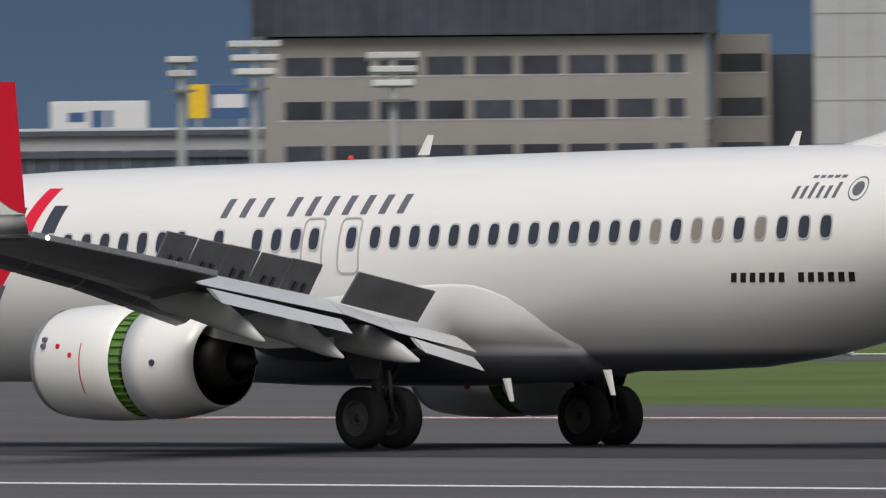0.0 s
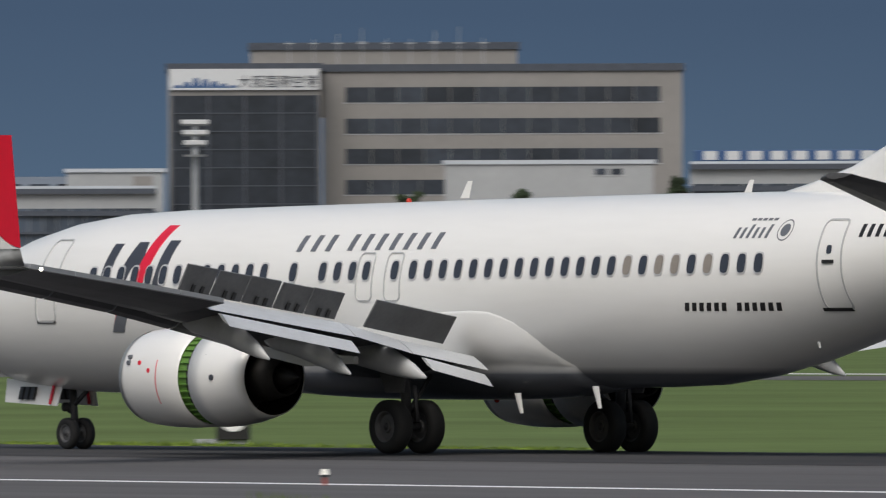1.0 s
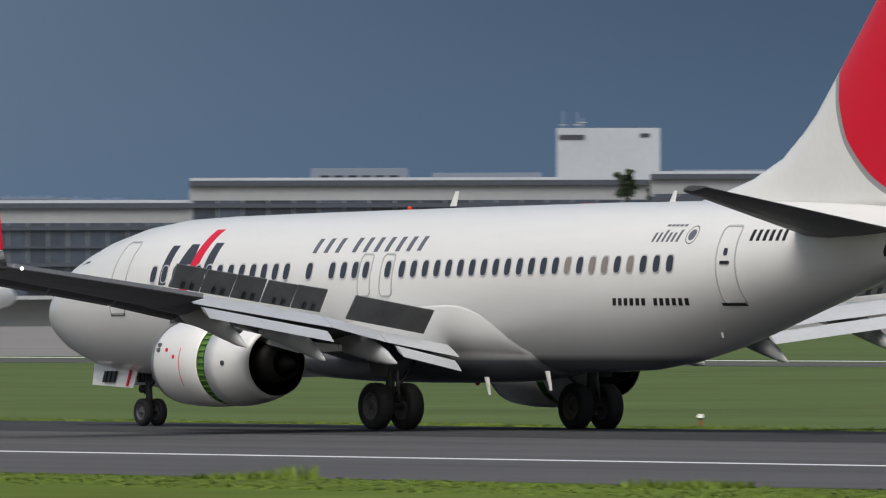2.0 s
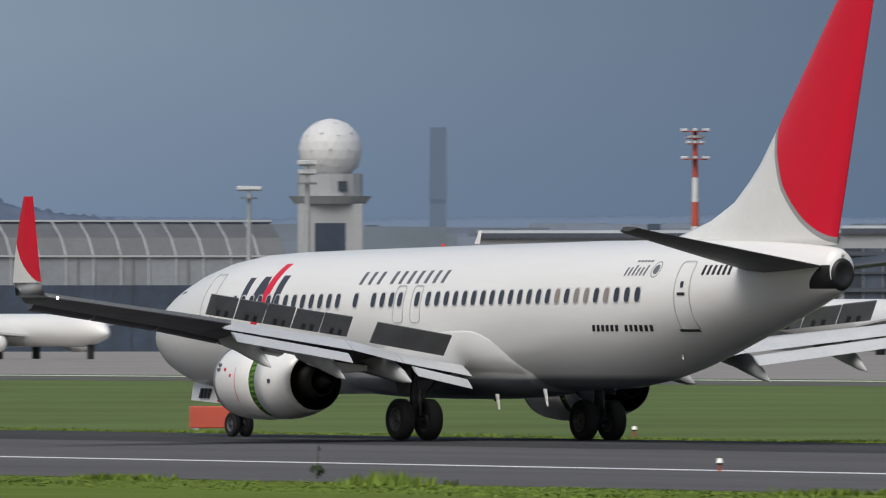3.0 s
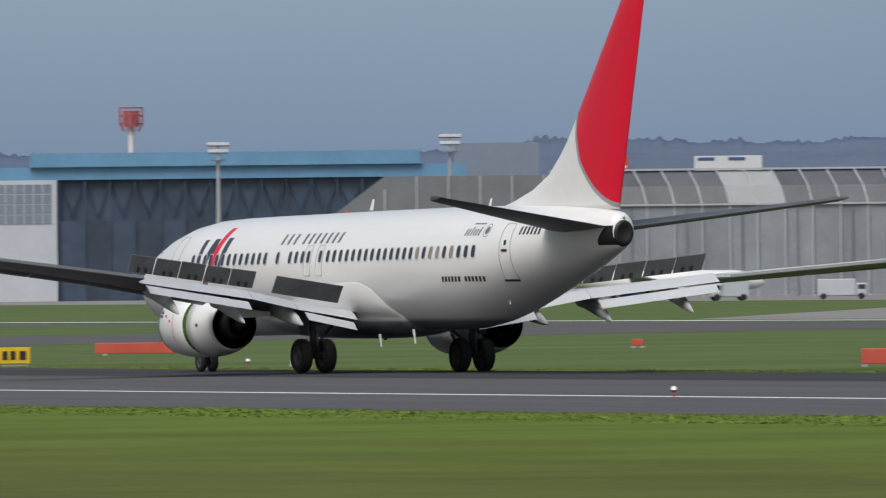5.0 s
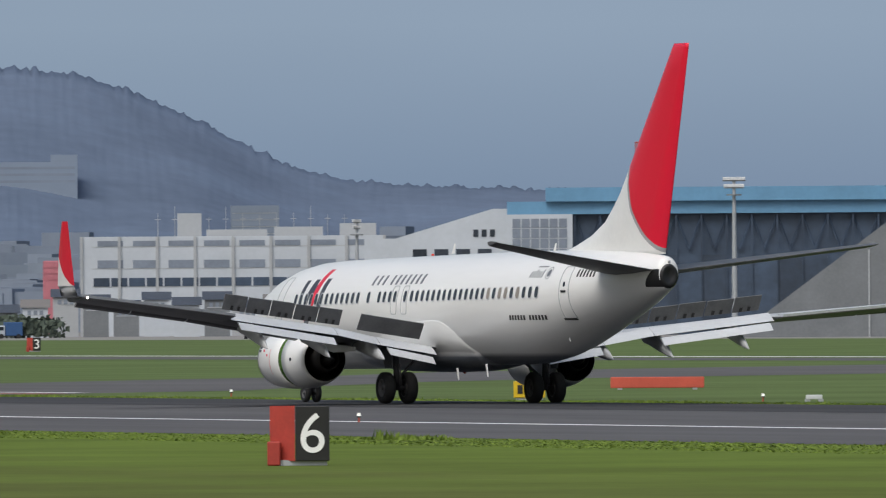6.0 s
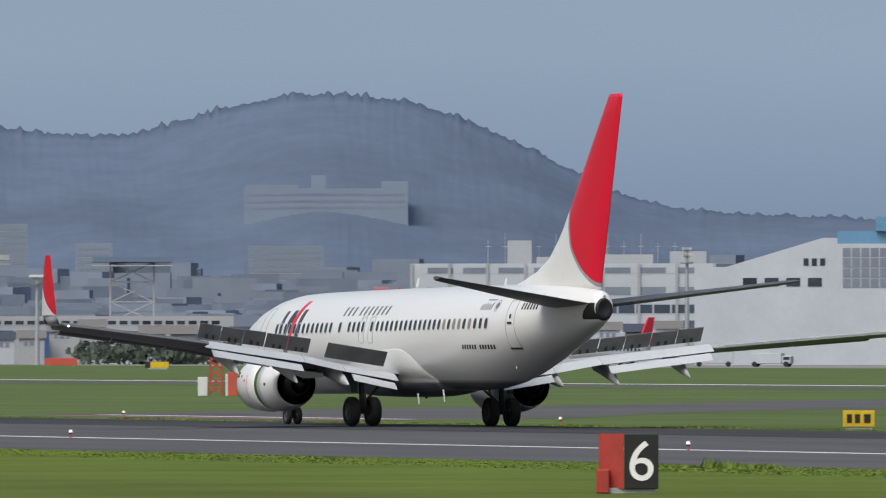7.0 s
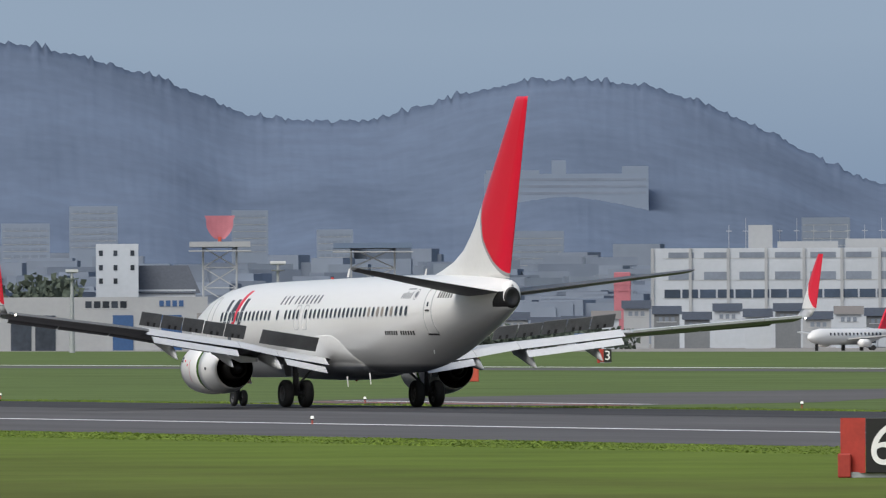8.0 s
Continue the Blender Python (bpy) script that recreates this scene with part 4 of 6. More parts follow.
def hills(name, table, d, material, label, crowns, depth):
    """Wooded ridges: a slope that rises from the plain, rough with tree crowns, to a tree-lined crest."""
    b0, b1 = table[0][0], table[-1][0]
    n, m = 1500, 30
    pts, quads = [], []
    for i in range(n + 1):
        b = b0 + (b1 - b0) * i / n
        plain = high(ridge_at(table, b), d)
        for k in range(m + 1):
            f = k / m
            q = spot(b, d - depth * (1 - f))
            tree_top = abs(noise.noise(Vector((b * 26, f * 22, d)))) * 1.0 + abs(noise.noise(Vector((b * 75, f * 50, d)))) * 1.0
            fold = noise.noise(Vector((b * 2.2, f * 1.6, 7))) * 4 * math.sin(math.pi * f)
            pts.append((q.x, q.y, -1 + (plain + 1) * f ** 1.25 + fold + crowns * (tree_top - 0.45) * (0.6 if k == m else 0.11 * min(1, 4 * f))))
        q = spot(b, d + 60)
        pts.append((q.x, q.y, -1))
    r = m + 2
    for i in range(n):
        for k in range(m + 1):
            quads.append((i * r + k, (i + 1) * r + k, (i + 1) * r + k + 1, i * r + k + 1))
    me = bpy.data.meshes.new(name)
    me.from_pydata(pts, [], quads)
    me.materials.append(material)
    me.shade_smooth()
    tagged(new(name, me), label, "hill", kind="structure")


hills("wooded_hills", RIDGE, 4550, HILL, "wooded hills behind the town, coloured blue-grey for haze", 4.6, 500)
hills("far_hills", [(56.0, 0.25), (59.5, 0.40), (61.0, 0.44), (62.0, 0.455), (63.5, 0.44), (66.0, 0.47), (69.0, 0.44), (75.0, 0.4), (82.0, 0.3)], 4750, FARHILL, "low far hills coloured blue-grey for haze", 2.0, 80)


def facade_pane(b, name, x0, x1, z0, z1, material, proud=0.06):
    return part(name, boxm(x0, x1, -proud, 0.3, z0, z1), material, b)


def building(name, b1, b2, e_top, d, depth, wall, label, cap=True, turn=0.0, base=0.0):
    """A block from bearing b1 to b2; returns its empty, its half width and height."""
    mid = (b1 + b2) / 2
    w = abs(across(b2, mid, d))
    h = high(e_top, d)
    b = thing(name, site(mid, d, turn), label, "building")
    part("wall", boxm(-w, w, 0, depth, base, h), wall, b)
    if cap:
        part("parapet", boxm(-w - 0.25, w + 0.25, -0.25, depth + 0.2, h - 0.35, h + 0.45), DARKROOF, b, "dark roof edge")
    b["mid"], b["far"] = mid, d
    return b


def window_row(b, beta0, beta1, e0, e1, n, gap, material, name="window"):
    mid, d = b["mid"], b["far"]
    x0, x1 = across(beta0, mid, d), across(beta1, mid, d)
    z0, z1 = high(e0, d), high(e1, d)
    step = (x1 - x0) / n
    fr = part("window_band", boxm(x0 - 0.15, x1 + 0.15, -0.04, 0.3, z0 - 0.15, z0), RIB, b, "pale sill under the windows")
    for i in range(n):
        part(name, boxm(x0 + step * (i + gap / 2), x0 + step * (i + 1 - gap / 2), -0.09, 0.3, z0, z1), material, fr)
    return fr


# office block with a dark glazed top
o = building("office_building", 47.93, 46.10, 0.985, 1150, 24, HAZEWALL, "warm grey office block with ribbon windows and dark glazed top", cap=False)
for e in (0.83, 0.648, 0.465, 0.28):
    window_row(o, 47.86, 46.30, e, e + 0.075, 8, 0.17, GLASS)
    window_row(o, 46.27, 46.19, e, e + 0.075, 1, 0.1, GLASS)
part("glazed_top", boxm(across(47.98, o["mid"], 1150), across(46.05, o["mid"], 1150), -1.2, 25, high(0.992, 1150), high(1.5, 1150)), GLASS, o, "dark glazed upper storeys")
for i in range(18):
    x = across(47.98, o["mid"], 1150) + 2.15 * i
    part("mullion", boxm(x, x + 0.15, -1.32, -1.1, high(0.992, 1150), high(1.5, 1150)), DARKROOF, o)
o = building("office_wing", 46.09, 45.84, 0.985, 1160, 20, HAZEWALL, "warm grey office wing with broad windows", cap=False)
for e in (0.83, 0.648, 0.465, 0.28):
    window_row(o, 46.06, 45.86, e, e + 0.075, 1, 0.05, GLASS)
st_ = building("stair_tower", 45.66, 44.9, 1.5, 1150, 20, PALEWALL, "tall plain pale concrete stair tower", cap=False)
for i in range(6):
    x = across(45.66, st_["mid"], 1150) + 2.3 * i
    part("panel_joint", boxm(x - 0.04, x + 0.04, -0.05, 0.05, 0, high(1.5, 1150)), HAZEWALL, st_)
for i in range(8):
    z = 3.0 + 3.6 * i
    part("panel_joint", boxm(across(45.66, st_["mid"], 1150), across(44.9, st_["mid"], 1150), -0.04, 0.05, z, z + 0.08), HAZEWALL, st_)
# The recess's shade is painted as a dark block between the walls.
building("link_block", 45.84, 45.66, 0.9, 1165, 14, DARKROOF, "block coloured dark for the shaded recess between offices", cap=False)

# long terminal along the apron
for k, (b1, b2) in enumerate(((59.9, 58.0), (58.0, 56.1), (56.1, 55.05), (62.9, 61.4), (61.4, 59.9), (52.85, 51.0), (51.0, 49.2), (49.2, 47.4), (47.4, 45.0))):
    d = 800 / math.cos(radians((b1 + b2) / 2)) + 40
    top = 0.47 * 1480 / d + (0.03 if b1 < 60.5 else -0.04) - (0.05 if b1 == 56.1 else 0.0)
    t = building("terminal_building", b1, b2, top, d, 30, PALEWALL, "long pale terminal building with dark glazed front", cap=False)
    window_row(t, b1 - 0.01, b2 + 0.01, top - 0.36, top - 0.06, 18, 0.05, TERMGLASS)
    for k2 in range(4):
        z = high(top - 0.09 - 0.075 * k2, d)
        part("spandrel", boxm(across(b1, t["mid"], d), across(b2, t["mid"], d), -0.5, 0.05, z, z + (0.5 if k2 in (0, 2) else 0.25)), DARKROOF, t)
    part("roof_slab", boxm(across(b1, t["mid"], d), across(b2, t["mid"], d), 4, 20, high(top, d), high(top + 0.035, d)), WHITEWALL, t, "pale set-back roof storey")
    window_row(t, b1 - 0.02, b2 + 0.02, 0.02, 0.045, 6, 0.6, GLASS)
    part("canopy", boxm(across(b1, t["mid"], d), across(b2, t["mid"], d), -4, 0, high(top - 0.375, d), high(top - 0.36, d)), RIB, t, "pale canopy edge")
    part("roof_rail", boxm(across(b1, t["mid"], d), across(b2, t["mid"], d), -0.6, 0.1, high(top, d), high(top + 0.022, d)), DARKROOF, t, "dark roof railing")

# airport office with the glazed end
o = building("airport_office", 54.36, 52.88, 0.972, 1520, 30, HAZEWALL, "beige airport office with four long window bands")
for e0, e1, b2 in ((0.832, 0.894, 52.97), (0.703, 0.765, 52.97), (0.578, 0.640, 52.97), (0.452, 0.512, 53.86)):
    window_row(o, 54.27, b2, e0, e1, 12 if b2 < 53.5 else 4, 0.03, GLASS)
g = building("glazed_office", 55.0, 54.37, 0.978, 1512, 30, HAZEWALL, "dark glass office front under a pale name board")
gx0, gx1 = across(55.0, g["mid"], 1512), across(54.37, g["mid"], 1512)
part("glass_front", boxm(gx0 + 0.3, gx1 - 0.2, -0.15, 0.2, 1, high(0.862, 1512)), GLASS, g, "dark reflecting glass front")
for i in range(5):
    x = gx0 + 0.4 + (gx1 - gx0 - 0.8) * i / 4
    part("mullion", boxm(x - 0.12, x + 0.12, -0.3, 0, 1, high(0.862, 1512)), DARKROOF, g)
for i in range(6):
    z = high(0.862 - 0.075 * (i + 1), 1512)
    part("floor_band", boxm(gx0 + 0.3, gx1 - 0.2, -0.22, 0, z, z + 0.12), DARKROOF, g)
part("name_board", boxm(gx0 + 0.15, gx1 - 0.15, -0.35, 0, high(0.885, 1512), high(0.972, 1512)), SIGNWHITE, g, "pale board with blue mountains and dark characters")
for i in range(7):
    x = gx0 + 0.5 + i * 1.0
    hgt = (0.35, 0.7, 1.15, 1.0, 0.75, 0.5, 0.3)[i]
    part("mountain_mark", slab(bmesh.new(), [(x, -0.37, high(0.894, 1512)), (x + 1.05, -0.37, high(0.894, 1512)), (x + 0.75, -0.37, high(0.894, 1512) + hgt), (x + 0.3, -0.37, high(0.894, 1512) + hgt * 0.9)], (0, 0.03, 0)), SIGNBLUE, g)
txt = bpy.data.curves.new("board_lettering", "FONT")
txt.body = "大阪国際空港"
txt.size = 1.45
txt.extrude = 0.02
txt.materials.append(DARKINK)
to = new("board_lettering", txt)
to.parent = g
to.matrix_basis = Matrix.Translation((gx0 + 7.6, -0.4, high(0.899, 1512))) @ Matrix.Rotation(math.pi / 2, 4, "X")
building("penthouse", 54.66, 53.56, 1.062, 1535, 14, HAZEWALL, "beige plant rooms on the office roof", base=24)
la = building("low_annex", 53.86, 53.0, 0.586, 1480, 20, PALEWALL, "plain pale low annex before the office", cap=False)
part("parapet", boxm(across(53.87, la["mid"], 1480), across(52.99, la["mid"], 1480), -0.2, 20.2, high(0.586, 1480) - 0.3, high(0.586, 1480) + 0.15), WHITEWALL, la, "pale coping")
window_row(la, 53.25, 53.12, 0.53, 0.555, 2, 0.3, GLASS)
ph = building("pale_hall", 55.42, 55.02, 0.555, 1490, 18, PALEWALL, "plain pale hall beside the glazed office", cap=False)
window_row(ph, 55.15, 55.06, 0.47, 0.53, 1, 0.1, HAZEWALL)
part("parapet", boxm(across(55.43, ph["mid"], 1490), across(55.01, ph["mid"], 1490), -0.2, 18.2, high(0.555, 1490) - 0.2, high(0.555, 1490) + 0.2), WHITEWALL, ph, "pale coping")

# grey windowless block, hotel, signs
building("windowless_block", 50.11, 49.47, 0.91, 1250, 18, GREYWALL, "plain taupe windowless block")
hot = building("hotel_building", 52.0, 50.1, 0.735, 1600, 20, WHITEWALL, "pale hotel with rooftop sign board", cap=False)
for e in (0.66, 0.57):
    window_row(hot, 51.75, 51.0, e, e + 0.03, 8, 0.45, GLASS)
    window_row(hot, 50.95, 50.55, e, e + 0.045, 5, 0.15, GLASS)
for e in (0.72, 0.655, 0.565, 0.50):
    z = high(e, 1600)
    part("ledge", boxm(across(51.98, hot["mid"], 1600), across(50.52, hot["mid"], 1600), -0.7, 0.1, z, z + 0.35), PALEWALL, hot)
for k in range(9):
    x = across(50.95, hot["mid"], 1600) + 1.5 * k
    part("balcony_rail", boxm(x, x + 1.2, -0.9, -0.7, high(0.60, 1600), high(0.615, 1600)), WHITEWALL, hot)
hx0, hx1 = across(51.81, hot["mid"], 1600), across(51.22, hot["mid"], 1600)
part("sign_board", boxm(hx0, hx1, 1, 1.5, high(0.815, 1600), high(0.92, 1600)), SIGNWHITE, hot, "white rooftop sign board")
part("sign_base", boxm(hx0 + 0.3, hx1 - 0.3, 1, 2, high(0.735, 1600), high(0.812, 1600)), DARKROOF, hot, "dark lower sign board")
for i in range(10):
    x = hx0 + 0.8 + (hx1 - hx0 - 1.4) * i / 10
    part("sign_bar", boxm(x, x + 1.1, 0.9, 1.1, high(0.842, 1600), high(0.895, 1600)), DARKINK, hot)
    part("sign_bar", boxm(x, x + 0.9, 0.9, 1.1, high(0.765, 1600), high(0.785, 1600)), SIGNWHITE, hot)
building("hotel_stair_head", 50.65, 50.38, 0.90, 1610, 8, WHITEWALL, "pale rooftop stair head of the hotel", cap=False, base=15)


def board(name, b1, b2, e0, e1, d, face, bars, label):
    mid = (b1 + b2) / 2
    w = across(b2, mid, d)
    s = thing(name, site(mid, d), label, "sign")
    part("panel", boxm(-w, w, 0, 0.4, high(e0, d), high(e1, d), 0.05), face, s)
    for x in (-w * 0.7, w * 0.7):
        part("post", boxm(x - 0.15, x + 0.15, 0.1, 0.35, 0, high(e0, d)), MASTGREY, s)
    for x0, x1, f0, f1, m in bars:
        part("panel_bar", boxm(-w + 2 * w * x0, -w + 2 * w * x1, -0.05, 0.1, high(e0 + (e1 - e0) * f0, d), high(e0 + (e1 - e0) * f1, d)), m, s)


board("billboard", 48.81, 48.41, 0.58, 0.735, 1500, SIGNWHITE, [(0.18, 0.36, 0.45, 0.7, SIGNBLUE), (0.42, 0.55, 0.3, 0.75, SIGNBLUE), (0.58, 0.64, 0.3, 0.75, SIGNBLUE)], "white billboard with blue bars behind the terminal")
board("billboard", 48.24, 47.98, 0.66, 0.80, 1500, SIGNBLUE, [(0.0, 0.3, 0.0, 1.0, SIGNYELLOW), (0.4, 0.9, 0.3, 0.7, SIGNWHITE)], "blue and yellow billboard behind the terminal")
board("billboard", 49.39, 49.06, 0.577, 0.685, 1500, SIGNBLUE, [(0.15, 0.6, 0.55, 0.7, SIGNWHITE)], "dark blue billboard behind the terminal")
board("billboard", 52.83, 51.9, 0.585, 0.63, 1700, SIGNBLUE, [(0.04 + 0.1 * i, 0.1 + 0.1 * i, 0.1, 0.9, SIGNWHITE) for i in range(9)], "long blue and white sign on a roof")

# buildings round 58 to 56
w_ = building("warehouse", 58.386, 57.96, 0.703, 1750, 25, WHITEWALL, "white windowless warehouse with roof aerials", cap=False)
part("sign_bar", boxm(-6.2, -3.0, -0.1, 0.1, high(0.655, 1750), high(0.675, 1750)), DARKINK, w_)
part("sign_bar", boxm(4.0, 5.2, -0.1, 0.1, high(0.665, 1750), high(0.68, 1750)), DARKINK, w_)
t_ = building("tan_tower", 56.948, 56.70, 0.764, 1750, 14, TANWALL, "tan tower block with fine floor bands", cap=False)
for i in range(9):
    z = high(0.74 - 0.028 * i, 1750)
    part("floor_band", boxm(-3.7, 3.7, -0.08, 0.1, z, z + 0.22), HAZEWALL, t_)
s_ = building("grey_tower", 56.70, 56.62, 0.762, 1752, 14, GREYWALL, "slim grey tower with floor bands", cap=False)
for i in range(12):
    z = high(0.745 - 0.022 * i, 1752)
    part("floor_band", boxm(-1.2, 1.2, -0.1, 0.1, z, z + 0.3), GLASS, s_)
gab = thing("stepped_hall", site(56.05, 1760), "tan hall with a steeply sloping roof", "building")
part("wall", slab(bmesh.new(), [(across(56.22, 56.05, 1760), 0, 0), (across(55.88, 56.05, 1760), 0, 0), (across(55.88, 56.05, 1760), 0, high(0.706, 1760)), (across(56.22, 56.05, 1760), 0, high(0.53, 1760))], (0, 15, 0)), TANWALL, gab)
for b1, b2, e in ((59.4, 59.0, 0.54), (58.9, 58.45, 0.52), (57.9, 57.2, 0.53), (56.6, 56.25, 0.56), (55.85, 55.1, 0.53)):
    x = building("flat_building", b1, b2, e, 1850, 14, FARWALL, "pale flat-roofed building behind the terminal", cap=False)
    window_row(x, b1 - 0.03, b2 + 0.03, e - 0.05, e - 0.03, 6, 0.3, GLASS)


# floodlight masts
def floodlight(beta, e, d, rows, wide, group="floodlight masts"):
    h = high(e, d)
    f = thing("floodlight_mast", site(beta, d), "grey floodlight mast with a head of lamps", "mast", group)
    part("pole", tube(bmesh.new(), (0, 0, 0), (0, 0, h - 0.4), 0.45, 0.22), MASTGREY, f)
    for r in range(rows):
        z = h - 0.5 - 1.0 * r
        w = wide * (1 - 0.12 * r)
        bar = part("crossbar", boxm(-w, w, -0.12, 0.12, z - 0.1, z + 0.1), MASTGREY, f)
        n = 6
        for i in range(n):
            x = -w + 2 * w * (i + 0.5) / n
            lampb = boxm(x - 0.26, x + 0.26, -0.55, -0.15, z + 0.05, z + 0.5, 0.05)
            part("lamp_head", lampb, SIGNWHITE, bar)
    part("platform", tube(bmesh.new(), (0, 0, h - rows * 1.0 - 0.6), (0, 0, h - rows * 1.0 - 0.4), 1.0, 1.1), MASTGREY, f)


for a in ((48.27, 0.916, 1000, 2, 0.9), (47.967, 0.978, 1000, 3, 1.9), (47.396, 0.926, 1000, 3, 1.9), (50.19, 0.889, 1100, 2, 1.0), (54.89, 0.763, 1350, 3, 1.3), (56.09, 0.743, 1450, 2, 1.3), (63.84, 0.574, 1700, 1, 1.5), (63.6, 0.68, 1500, 2, 0.9),
          (67.566, 0.588, 1950, 2, 1.6), (68.523, 0.564, 1950, 2, 1.6), (73.61, 0.26, 2200, 1, 0.9), (72.76, 0.29, 2250, 1, 1.2), (70.08, 0.40, 2250, 2, 0.6)):
    floodlight(*a)


def banded_mast(beta, e, d, low, head):
    h = high(e, d)
    f = thing("lattice_mast", site(beta, d), "red and white banded mast with lamp decks", "mast")
    n = 9
    for k in range(n):
        z0, z1 = h * k / n, h * (k + 1) / n
        bm = bmesh.new()
        r0, r1 = 0.75 - 0.45 * k / n, 0.75 - 0.45 * (k + 1) / n
        tube(bm, (0, 0, z0), (0, 0, z1), r0, r1, 8)
        part("mast_section", bm, MASTRED if k % 2 == n % 2 or k == n - 1 else MASTWHITE, f)
    if head:
        for z, w in ((h - 0.4, 1.75), (h - 1.35, 1.0), (h - 2.1, 1.1), (h - 4.2, 1.7)):
            dk = part("lamp_deck", tube(bmesh.new(), (0, 0, z - 0.07), (0, 0, z + 0.07), w, w, 12), MASTRED, f)
            for i in range(8):
                a = 2 * math.pi * i / 8
                part("lamp_head", boxm(w * math.cos(a) - 0.25, w * math.cos(a) + 0.25, w * math.sin(a) - 0.25, w * math.sin(a) + 0.25, z + 0.07, z + 0.42, 0.05), SIGNWHITE, dk)


banded_mast(55.856, 0.886, 1400, 0, True)
banded_mast(65.325, 0.708, 1750, 0, True)
banded_mast(62.0, 0.81, 1900, 0, True)
banded_mast(49.677, 1.35, 1700, 0, False)

# radar dome tower
d = 1800
rt = thing("radome_tower", site(63.505, d), "white faceted radar dome on a concrete tower", "tower")
hd = high(0.516, d)
bm = bmesh.new()
bmesh.ops.create_icosphere(bm, subdivisions=3, radius=4.1, matrix=Matrix.Translation((0, 0, high(0.852, d) - 4.1)))
part("radome", bm, RADOME, rt, "white faceted radome")
bm = bmesh.new()
bmesh.ops.create_icosphere(bm, subdivisions=2, radius=4.13, matrix=Matrix.Translation((0, 0, high(0.852, d) - 4.1)))
bmesh.ops.wireframe(bm, faces=bm.faces[:], thickness=0.09, use_replace=True)
part("radome_seams", bm, RIB, rt, "grey seams of the radome")
part("deck", tube(bmesh.new(), (0, 0, hd - 0.5), (0, 0, hd + 0.5), 4.6, 5.4, 24), PALEWALL, rt, "round concrete deck")
part("cabin", tube(bmesh.new(), (0, 0, hd + 0.5), (0, 0, hd + 3.4), 4.2, 4.2, 16), PALEWALL, rt, "pale round cabin under the dome")
part("shaft", boxm(-3.4, 3.4, -3.4, 3.4, 0, hd - 0.5), PALEWALL, rt, "concrete tower shaft")
for x in (-3.5, 3.5):
    part("corner_pier", boxm(x - 0.7, x + 0.7, -3.8, 3.8, 0, hd - 0.5, 0.1), PALEWALL, rt)
part("window", boxm(-2.0, 2.0, -3.45, -3.3, 3, hd - 3), BLUEGLASS, rt)
part("window", boxm(1.0, 2.2, -4.2, -4.0, hd + 1.2, hd + 2.4), GLASS, rt)
ch = thing("chimney", site(63.06, 4300), "tall far chimney coloured blue-grey for haze", "chimney")
# Haze is in the colour: the shaft shares the far hills' blue-grey.
part("shaft", loft([[Vector((sx * r, sy * r, z)) for sx, sy in ((-1, -1), (1, -1), (1, 1), (-1, 1))] for z, r in ((0, 3.6), (high(0.50, 4300), 2.5), (high(0.52, 4300), 2.7), (high(0.815, 4300), 2.5))]), FARHILL, ch)

# noise fence of slanting panels along the apron
nf_d = 1880
fence = thing("noise_fence", site(65.4, nf_d, 4.0), "long grey noise fence with a leaning ribbed upper half", "fence")
fx0, fx1 = across(67.1, 65.4, nf_d), across(63.68, 65.4, nf_d)
zt, zm = high(0.425, nf_d), high(0.285, nf_d)
n = 30
for i in range(n):
    x0, x1 = fx0 + (fx1 - fx0) * i / n, fx0 + (fx1 - fx0) * (i + 1) / n
    pale = i in (6, 7)
    s1, s2 = -0.6, -1.7
    zq = zm + (zt - zm) * 0.55
    part("upper_panel", slab(bmesh.new(), [(x0 + 0.1, 0, zm), (x1 - 0.1, 0, zm), (x1 - 0.1 + s1, 1.2, zq), (x0 + 0.1 + s1, 1.2, zq)], (0, 0.1, 0.03)), PALEWALL if pale else FENCEDARK, fence)
    part("top_panel", slab(bmesh.new(), [(x0 + 0.1 + s1, 1.2, zq), (x1 - 0.1 + s1, 1.2, zq), (x1 - 0.1 + s2, 3.4, zt), (x0 + 0.1 + s2, 3.4, zt)], (0, 0.1, 0.05)), PALEWALL if pale else FENCEDARK, fence)
    part("lower_panel", boxm(x0 + 0.1, x1 - 0.1, 0.0, 0.15, 0.3, zm), FENCEWALL, fence)
    q = 0.1
    part("rib", slab(bmesh.new(), [(x0 - q, -0.3, 0), (x0 - q, -0.3, zm), (x0 - q + s1, 0.9, zq), (x0 - q + s2, 3.1, zt + 0.2), (x0 + q + s2, 3.1, zt + 0.2), (x0 + q + s1, 0.9, zq), (x0 + q, -0.3, zm), (x0 + q, -0.3, 0)], (0, 0.25, 0)), RIB, fence)
    if i % 2 == 0:
        part("post", boxm(x0 + 1.5, x0 + 1.75, -0.2, 0.05, 0, zm), FENCEPANEL, fence)
part("mid_rail", boxm(fx0, fx1, -0.4, -0.1, zm - 0.12, zm + 0.12), RIB, fence)
part("top_rail", boxm(fx0 - 1.7, fx1 - 1.7, 3.0, 3.5, zt + 0.1, zt + 0.35), RIB, fence)
end = thing("fence_end", site(67.65, nf_d), "grey sloping end of the noise fence", "fence")
ex = lambda b: across(b, 67.65, nf_d)
part("end_panel", slab(bmesh.new(), [(ex(68.53), 0, 0), (ex(66.95), 0, 0), (ex(67.05), 0, high(0.415, nf_d)), (ex(67.84), 0, high(0.415, nf_d))], (0, 0.4, 0)), FENCEPANEL, end)
